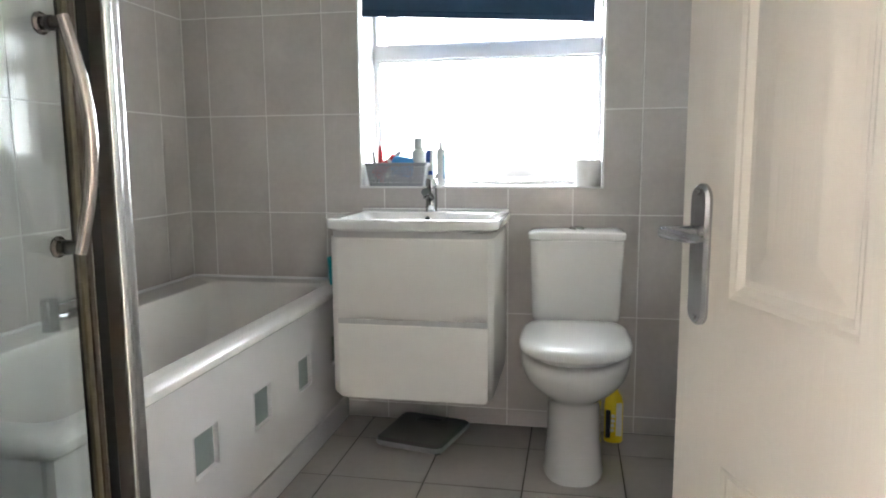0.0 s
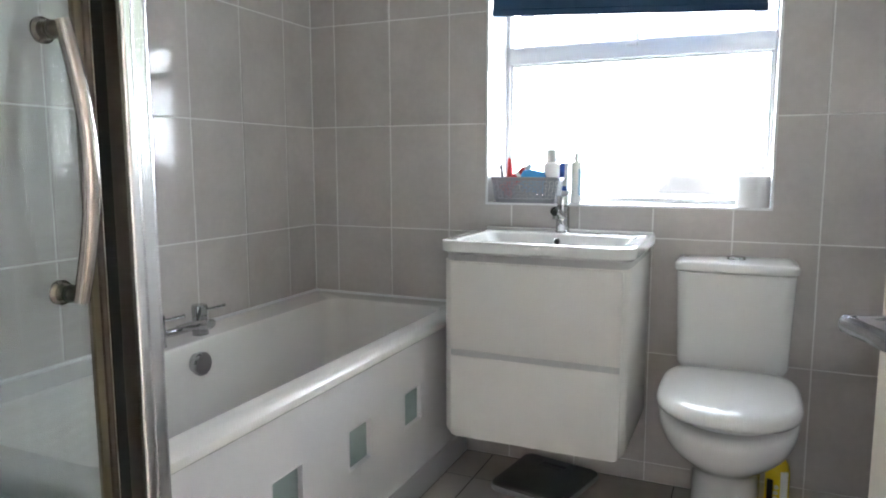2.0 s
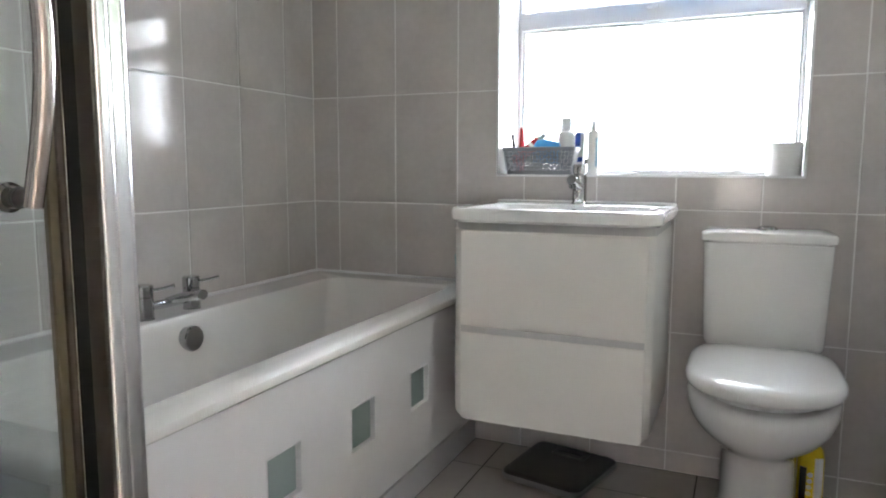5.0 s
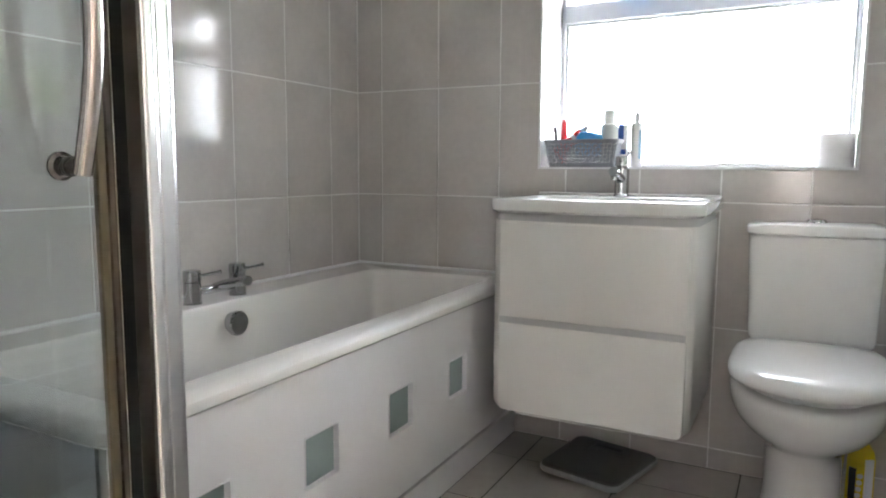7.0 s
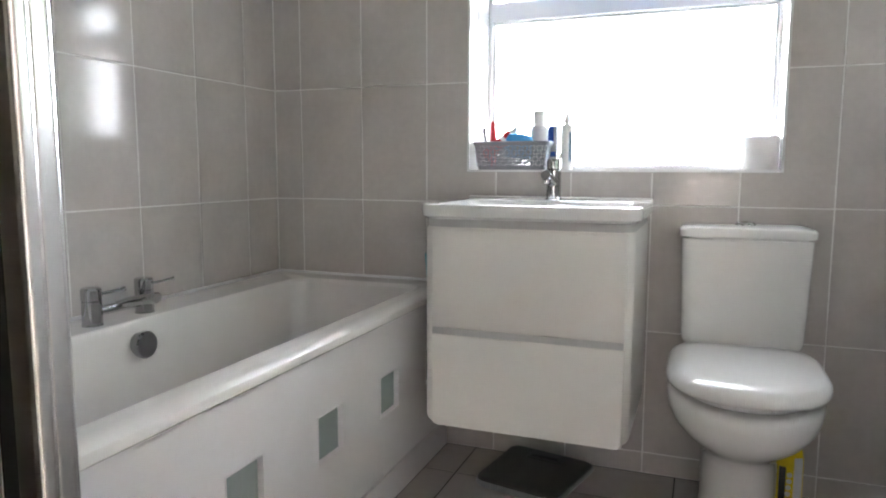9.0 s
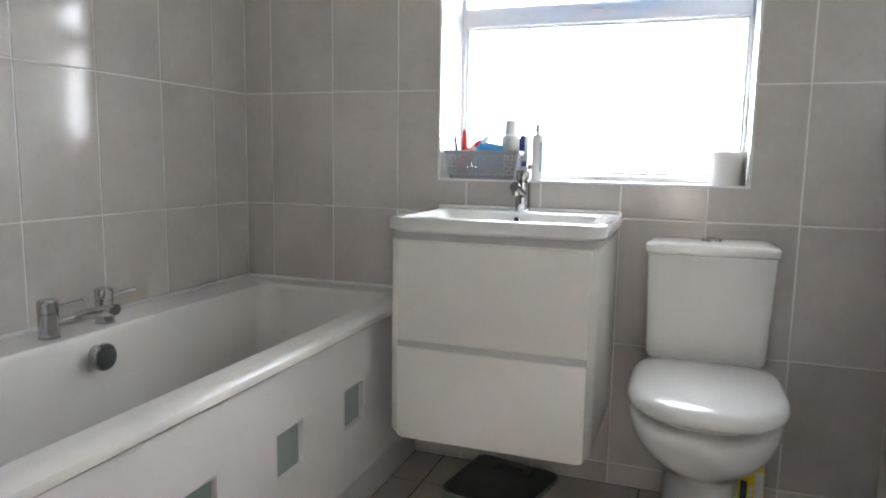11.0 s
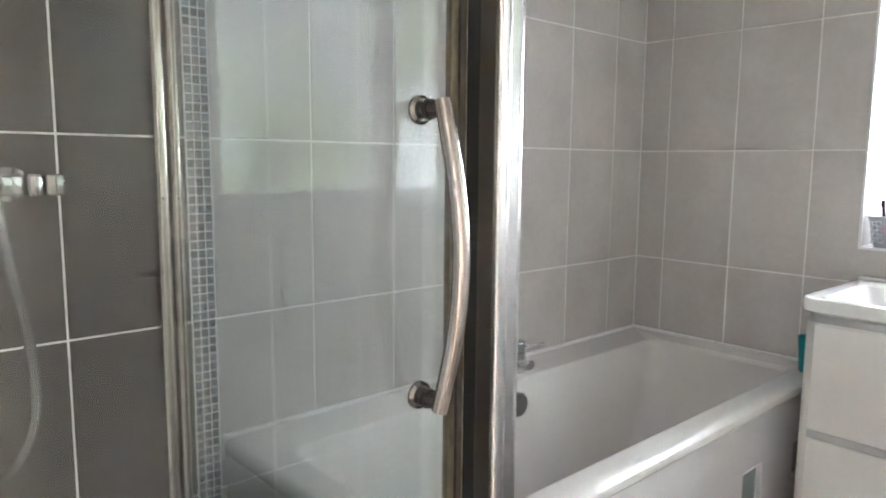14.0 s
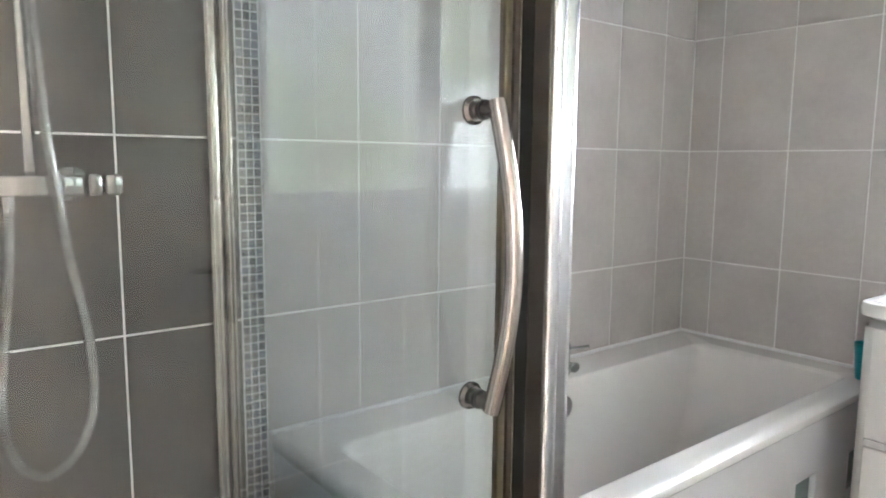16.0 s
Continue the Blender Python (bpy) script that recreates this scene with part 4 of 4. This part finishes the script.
# ---- bathroom door, standing open ----
DW, DT, DH = 0.762, 0.035, 1.98
door = thing("door_1", (2.060, -2.440, 0.008), "white six-panel bathroom door standing open", "door", turn=110.4, kind="structure")
COLS = ((0.115, 0.325), (0.437, 0.647))
ROWS_Z = ((0.215, 0.700), (0.915, 1.545), (1.655, 1.860))
bm = bmesh.new()
xs = [0, COLS[0][0], COLS[0][1], COLS[1][0], COLS[1][1], DW]
zs = [0] + [z for r in ROWS_Z for z in r] + [DH]
for i in range(5):
    for j in range(7):
        if i in (1, 3) and j in (1, 3, 5):
            for sign in (1, -1):
                y = sign * DT / 2
                a0, a1, c0, c1 = xs[i], xs[i + 1], zs[j], zs[j + 1]
                levels = ((0, 0), (0.006, -0.003), (0.010, -0.003), (0.018, -0.009), (0.026, -0.009), (0.060, -0.003), (0.064, -0.0025))
                rows_ = [[bm.verts.new((x, y + sign * d, z)) for x, z in ((a0 + s, c0 + s), (a1 - s, c0 + s), (a1 - s, c1 - s), (a0 + s, c1 - s))] for s, d in levels]
                for p, q in zip(rows_, rows_[1:]):
                    for e in range(4):
                        bm.faces.new((p[e], p[(e + 1) % 4], q[(e + 1) % 4], q[e]))
                bm.faces.new(rows_[-1])
        else:
            for y in (DT / 2, -DT / 2):
                bm.faces.new([bm.verts.new((x, y, z)) for x, z in ((xs[i], zs[j]), (xs[i + 1], zs[j]), (xs[i + 1], zs[j + 1]), (xs[i], zs[j + 1]))])
for a, b in (((0, 0), (DW, 0)), ((DW, 0), (DW, DH)), ((DW, DH), (0, DH)), ((0, DH), (0, 0))):
    bm.faces.new([bm.verts.new(p) for p in ((a[0], DT / 2, a[1]), (b[0], DT / 2, b[1]), (b[0], -DT / 2, b[1]), (a[0], -DT / 2, a[1]))])
bmesh.ops.remove_doubles(bm, verts=bm.verts, dist=0.00005)
leaf = part("leaf", bm, DOOR_PAINT, door, smooth=0)
for sign in (1, -1):
    flip = Matrix.Diagonal((1, sign, 1, 1))
    HX, HZ = DW - 0.050, 0.990
    def stadium(g, y):
        pts = []
        for i in range(24):
            a = 2 * math.pi * i / 24
            pts.append((HX + (0.021 - g) * math.cos(a), y, (HZ - 0.030 + (0.072 if math.sin(a) >= 0 else -0.072)) + (0.021 - g) * math.sin(a)))
        return pts
    plate = part("handle_plate", shifted(loft([stadium(0, DT / 2), stadium(0, DT / 2 + 0.004), stadium(0.004, DT / 2 + 0.008), stadium(0.008, DT / 2 + 0.008)]), flip), PEWTER, door, "dull grey handle backplate")
    part("lever_stem", shifted(tube([(HX, DT / 2 + 0.006, HZ), (HX, DT / 2 + 0.050, HZ)], 0.009), flip), PEWTER, plate)
    rings = []
    for s, w, h, tw in ((-0.009, 0.006, 0.008, 0), (0.008, 0.007, 0.008, 0), (0.03, 0.0045, 0.007, 25), (0.052, 0.004, 0.008, 50), (0.074, 0.004, 0.009, 70), (0.084, 0.002, 0.007, 75)):
        ring = []
        for i in range(14):
            a = 2 * math.pi * i / 14
            u, v = w * math.cos(a), h * math.sin(a)
            c, n_ = math.cos(radians(tw)), math.sin(radians(tw))
            ring.append((HX - s, DT / 2 + 0.052 + u * c - v * n_, HZ + u * n_ + v * c))
        rings.append(ring)
    part("lever", shifted(loft(rings), flip), PEWTER, plate)
    for z in (HZ + 0.052, HZ - 0.112):
        part("screw", shifted(lathe([(0.004, 0), (0.003, 0.0015)], n=10), flip @ Matrix.Translation((HX, DT / 2 + 0.008, z)) @ Matrix.Rotation(radians(-90), 4, "X")), PEWTER, plate)
for z in (0.22, 1.75):
    part("hinge", lathe([(0.007, z), (0.007, z + 0.09)], n=12, cx=-0.004, cy=0.0), STEEL, door)
bm = bmesh.new()
for b_ in ((DX0, DX0 + 0.018, BACK - 0.122, BACK + 0.002, 0, DZ - 0.018), (DX1 - 0.003, DX1 + 0.015, BACK - 0.122, BACK + 0.002, 0, DZ - 0.018), (DX0, DX1 + 0.015, BACK - 0.122, BACK + 0.002, DZ - 0.018, DZ)):
    box(*b_, bevel=0.002, bm=bm)
for y0, y1 in ((BACK + 0.002, BACK + 0.018), (BACK - 0.138, BACK - 0.122)):
    box(DX0 - 0.055, DX0 + 0.006, y0, y1, 0, DZ + 0.05, bevel=0.004, bm=bm)
    box(DX1 + 0.006, DX1 + 0.06, y0, y1, 0, DZ + 0.05, bevel=0.004, bm=bm)
    box(DX0 + 0.006, DX1 + 0.006, y0, y1, DZ - 0.006, DZ + 0.05, bevel=0.004, bm=bm)
tagged(link("door_frame", bm, DOOR_PAINT, smooth=35), "white painted door lining and architrave", "door frame", kind="structure")

# ---- landing behind the door ----
HX0, HX1, HY1 = 0.55, 2.75, -4.85
tagged(link("floor_landing", box(HX0 - 0.1, HX1 + 0.1, HY1 - 0.1, BACK - 0.12, -0.15, 0.0), CARPET), "beige carpeted landing floor", "floor", kind="structure")
tagged(link("ceiling_landing", box(HX0 - 0.1, HX1 + 0.1, HY1 - 0.1, BACK - 0.12, TOP, TOP + 0.1), CEILING), "plain white landing ceiling", "ceiling", kind="structure")
bm = box(HX0 - 0.1, HX0, HY1, -4.30, 0, TOP)
box(HX0 - 0.1, HX0, -3.10, BACK - 0.12, 0, TOP, bm=bm)
box(HX0 - 0.1, HX0, -4.30, -3.10, 0, 0.95, bm=bm)
box(HX0 - 0.1, HX0, -4.30, -3.10, 2.05, TOP, bm=bm)
tagged(link("wall_landing_west", bm, PAINT), "white painted landing wall", "wall", kind="structure")
tagged(link("wall_landing_east", box(HX1, HX1 + 0.1, HY1, BACK - 0.12, 0, TOP), PAINT), "white painted landing wall", "wall", kind="structure")
LX0, LX1, LZ0, LZ1 = 1.34, 1.68, 0.60, 1.02
bm = box(HX0 - 0.1, LX0, HY1 - 0.15, HY1, 0, TOP)
box(LX1, HX1 + 0.1, HY1 - 0.15, HY1, 0, TOP, bm=bm)
box(LX0, LX1, HY1 - 0.15, HY1, 0, LZ0, bm=bm)
box(LX0, LX1, HY1 - 0.15, HY1, LZ1, TOP, bm=bm)
tagged(link("wall_landing_south", bm, PAINT), "white painted landing wall with a window", "wall", kind="structure")
landing = thing("window_2", (0, HY1 - 0.1, 0), "small white landing window with two clear panes", "window", kind="structure")
for b_ in ((LX0, LX0 + 0.05, 0, 0.05, LZ0, LZ1), (LX1 - 0.05, LX1, 0, 0.05, LZ0, LZ1), ((LX0 + LX1) / 2 - 0.03, (LX0 + LX1) / 2 + 0.03, 0, 0.05, LZ0, LZ1), (LX0, LX1, 0.002, 0.048, LZ0, LZ0 + 0.05), (LX0, LX1, 0.002, 0.048, LZ1 - 0.05, LZ1)):
    part("frame_bar", box(*b_, bevel=0.004), UPVC, landing)
for a, b in ((LX0 + 0.05, (LX0 + LX1) / 2 - 0.03), ((LX0 + LX1) / 2 + 0.03, LX1 - 0.05)):
    p = part("pane", box(a, b, 0.02, 0.024, LZ0 + 0.05, LZ1 - 0.05), WINDOW_GLASS, landing)
    p.visible_shadow = False
tagged(link("backdrop_garden", box(-3, 6, -7.6, -7.55, -1.5, 5), glow("bright_day", (1.0, 0.88, 0.80), 13.0)), "bright day outside the landing window", "sky", kind="backdrop")

# unseen side window, added so that the warm panel behind it fills the landing
side_window = thing("added_window_3", (HX0 - 0.08, 0, 0), "unseen white landing side window added to let in fill light", "window", kind="structure")
for b_ in ((0, 0.05, -4.30, -4.25, 0.95, 2.05), (0, 0.05, -3.15, -3.10, 0.95, 2.05), (0, 0.05, -3.73, -3.67, 1.00, 2.00), (0.002, 0.048, -4.25, -3.15, 0.95, 1.00), (0.002, 0.048, -4.25, -3.15, 2.00, 2.05)):
    part("frame_bar", box(*b_, bevel=0.004), UPVC, side_window)
for a, b in ((-4.25, -3.73), (-3.67, -3.15)):
    p = part("pane", box(0.02, 0.024, a, b, 1.00, 2.00), WINDOW_GLASS, side_window)
    p.visible_shadow = False
tagged(link("backdrop_fill_west", box(-2.05, -2.0, -7, -0.5, -1.5, 5), glow("warm_fill_glow", (1.0, 0.87, 0.77), 21.0)), "warm glowing panel added outside the landing side window as fill light", "sky", kind="backdrop")

# ---- white towel radiator on the side wall ----
rad = thing("towel_radiator", (RIGHT, -1.14, 0), "white enamelled ladder towel radiator on the painted side wall", "radiator")
for y in (-0.22, 0.22):
    part("upright", tube([(-0.050, y, 0.16), (-0.050, y, 1.04)], 0.016), GLOSS_LID, rad)
for z in [0.21 + 0.0385 * i for i in range(13)] + [0.81 + 0.037 * i for i in range(4)]:
    part("rung", tube([(-0.050 - 0.070 * math.cos(math.pi * (j - 8) / 17), -0.22 + 0.44 * j / 16, z) for j in range(17)], 0.0105, n=10), GLOSS_LID, rad)
for y in (-0.22, 0.22):
    for z in (0.25, 0.95):
        part("bracket", tube([(0, y, z), (-0.05, y, z)], 0.010, n=10), GLOSS_LID, rad)

# ---- wall and floor tiles, one object each ----
cache = {}


def lay(name, outline, place, mat, parent, key):
    """A tile on the surface that place() gives, sharing its mesh with tiles of one size."""
    u0, v0 = outline[0]
    local = tuple((round(u - u0, 4), round(v - v0, 4)) for u, v in outline)
    ident = (key, mat.name, local)
    if ident not in cache:
        ob = link(name, prism(list(local), lambda u, v, d: Vector(place(u, v, d)) - Vector(place(0, 0, 0))), mat, parent)
        cache[ident] = ob.data
    else:
        ob = new(name, cache[ident])
        ob.parent = parent
    ob.location = place(u0, v0, 0)
    return ob


def rect(u0, u1, v0, v1):
    return [(u0 + GAP, v0 + GAP), (u1 - GAP, v0 + GAP), (u1 - GAP, v1 - GAP), (u0 + GAP, v1 - GAP)]


def around(u0, u1, v0, v1, hole):
    """The outline of a tile, cut where it meets the opening; None where nothing is left."""
    a0, a1, b0, b1 = hole
    if u1 <= a0 or u0 >= a1 or v1 <= b0 or v0 >= b1:
        return rect(u0, u1, v0, v1)
    left, right, below, above = a0 - u0 > 0.002, u1 - a1 > 0.002, b0 - v0 > 0.002, v1 - b1 > 0.002
    p0, p1, q0, q1 = u0 + GAP, u1 - GAP, v0 + GAP, v1 - GAP
    if not (left or right):
        return rect(u0, u1, v0, b0 + GAP) if below else rect(u0, u1, b1 - GAP, v1) if above else None
    if not (below or above):
        return rect(u0, a0 + GAP, v0, v1) if left else rect(a1 - GAP, u1, v0, v1)
    if left and below:
        return [(p0, q0), (p1, q0), (p1, b0), (a0, b0), (a0, q1), (p0, q1)]
    if right and below:
        return [(p0, q0), (p1, q0), (p1, q1), (a1, q1), (a1, b0), (p0, b0)]
    if left and above:
        return [(p0, q0), (a0, q0), (a0, b1), (p1, b1), (p1, q1), (p0, q1)]
    return [(a1, q0), (p1, q0), (p1, q1), (p0, q1), (p0, b1), (a1, b1)]


north = lambda u, v, d: (u, d, v)
west = lambda u, v, d: (-d, u, v)
east = lambda u, v, d: (RIGHT + d, u, v)
ground = lambda u, v, d: (u, v, -d)
joints_x = [0.0] + [0.113 + 0.2525 * i for i in range(9)]
joints_x = [x for x in joints_x if x < RIGHT - 0.01] + [RIGHT]
for u0, u1 in zip(joints_x, joints_x[1:]):
    for v0, v1 in zip(JOINTS_Z, JOINTS_Z[1:]):
        shape = around(u0, u1, v0, v1, (WX0 - 0.004, WX1 + 0.004, WZ0 - 0.004, WZ1 + 0.004))
        if shape:
            lay("tile", shape, north, TILE, wall_north, "north")
joints_y = [-1.695, -1.4425, -1.19, -0.9375, -0.685, -0.4325, -0.18, 0.0]
for u0, u1 in zip(joints_y, joints_y[1:]):
    for v0, v1 in zip(JOINTS_Z, JOINTS_Z[1:]):
        lay("tile", rect(u0, u1, v0, v1), west, TILE, wall_west, "west")
joints_d = [BACK, -2.2525, -2.0, -1.748]
for u0, u1 in zip(joints_d, joints_d[1:]):
    for v0, v1 in zip(JOINTS_Z, JOINTS_Z[1:]):
        lay("dark_tile", rect(u0, u1, v0, v1), west, DARK_TILE, wall_west, "west")
# the strip of small glass mosaic between the pale and the dark tiles
MOSAIC = [material("mosaic_glass", c, 0.1, vary=0.2, scale=60, random=0.6, tint=t) for c, t in
          (((0.24, 0.27, 0.30), (0.09, 0.10, 0.12)), ((0.14, 0.15, 0.165), (0.045, 0.05, 0.06)), ((0.30, 0.30, 0.28), (0.13, 0.13, 0.125)))]
dice = random.Random(7)
PITCH = (1.748 - 1.695) / 3
row = 0
while 0.40 + (row + 1) * PITCH * 1.12 < TOP:
    for c in range(3):
        u, v = -1.748 + c * PITCH, 0.40 + row * PITCH * 1.12
        g = 0.0016
        o = [(u + g, v + g), (u + PITCH - g, v + g), (u + PITCH - g, v + PITCH * 1.12 - g), (u + g, v + PITCH * 1.12 - g)]
        lay("mosaic_tile", o, west, dice.choice(MOSAIC), wall_west, "mosaic")
    row += 1
fx = [0.695, 0.807] + [0.807 + 0.336 * i for i in range(1, 4)] + [RIGHT]
fy = [-2.59, -2.233, -1.897, -1.561, -1.225, -0.889, -0.553, -0.217, 0.0]
for u0, u1 in zip(fx, fx[1:]):
    for v0, v1 in zip(fy, fy[1:]):
        lay("floor_tile", rect(u0, u1, v0, v1), ground, FLOOR_TILE, floor, "ground")
for inner, wall_, turn_ in ((lambda u, v, d: (WX0 - d, u, v), reveal_west, "reveal_w"), (lambda u, v, d: (WX1 + d, u, v), reveal_east, "reveal_e")):
    for v0, v1 in ((WZ0, 1.276), (1.276, 1.678), (1.678, WZ1)):
        lay("reveal_tile", rect(0.002, REVEAL, v0, v1), inner, SILL, wall_, turn_)
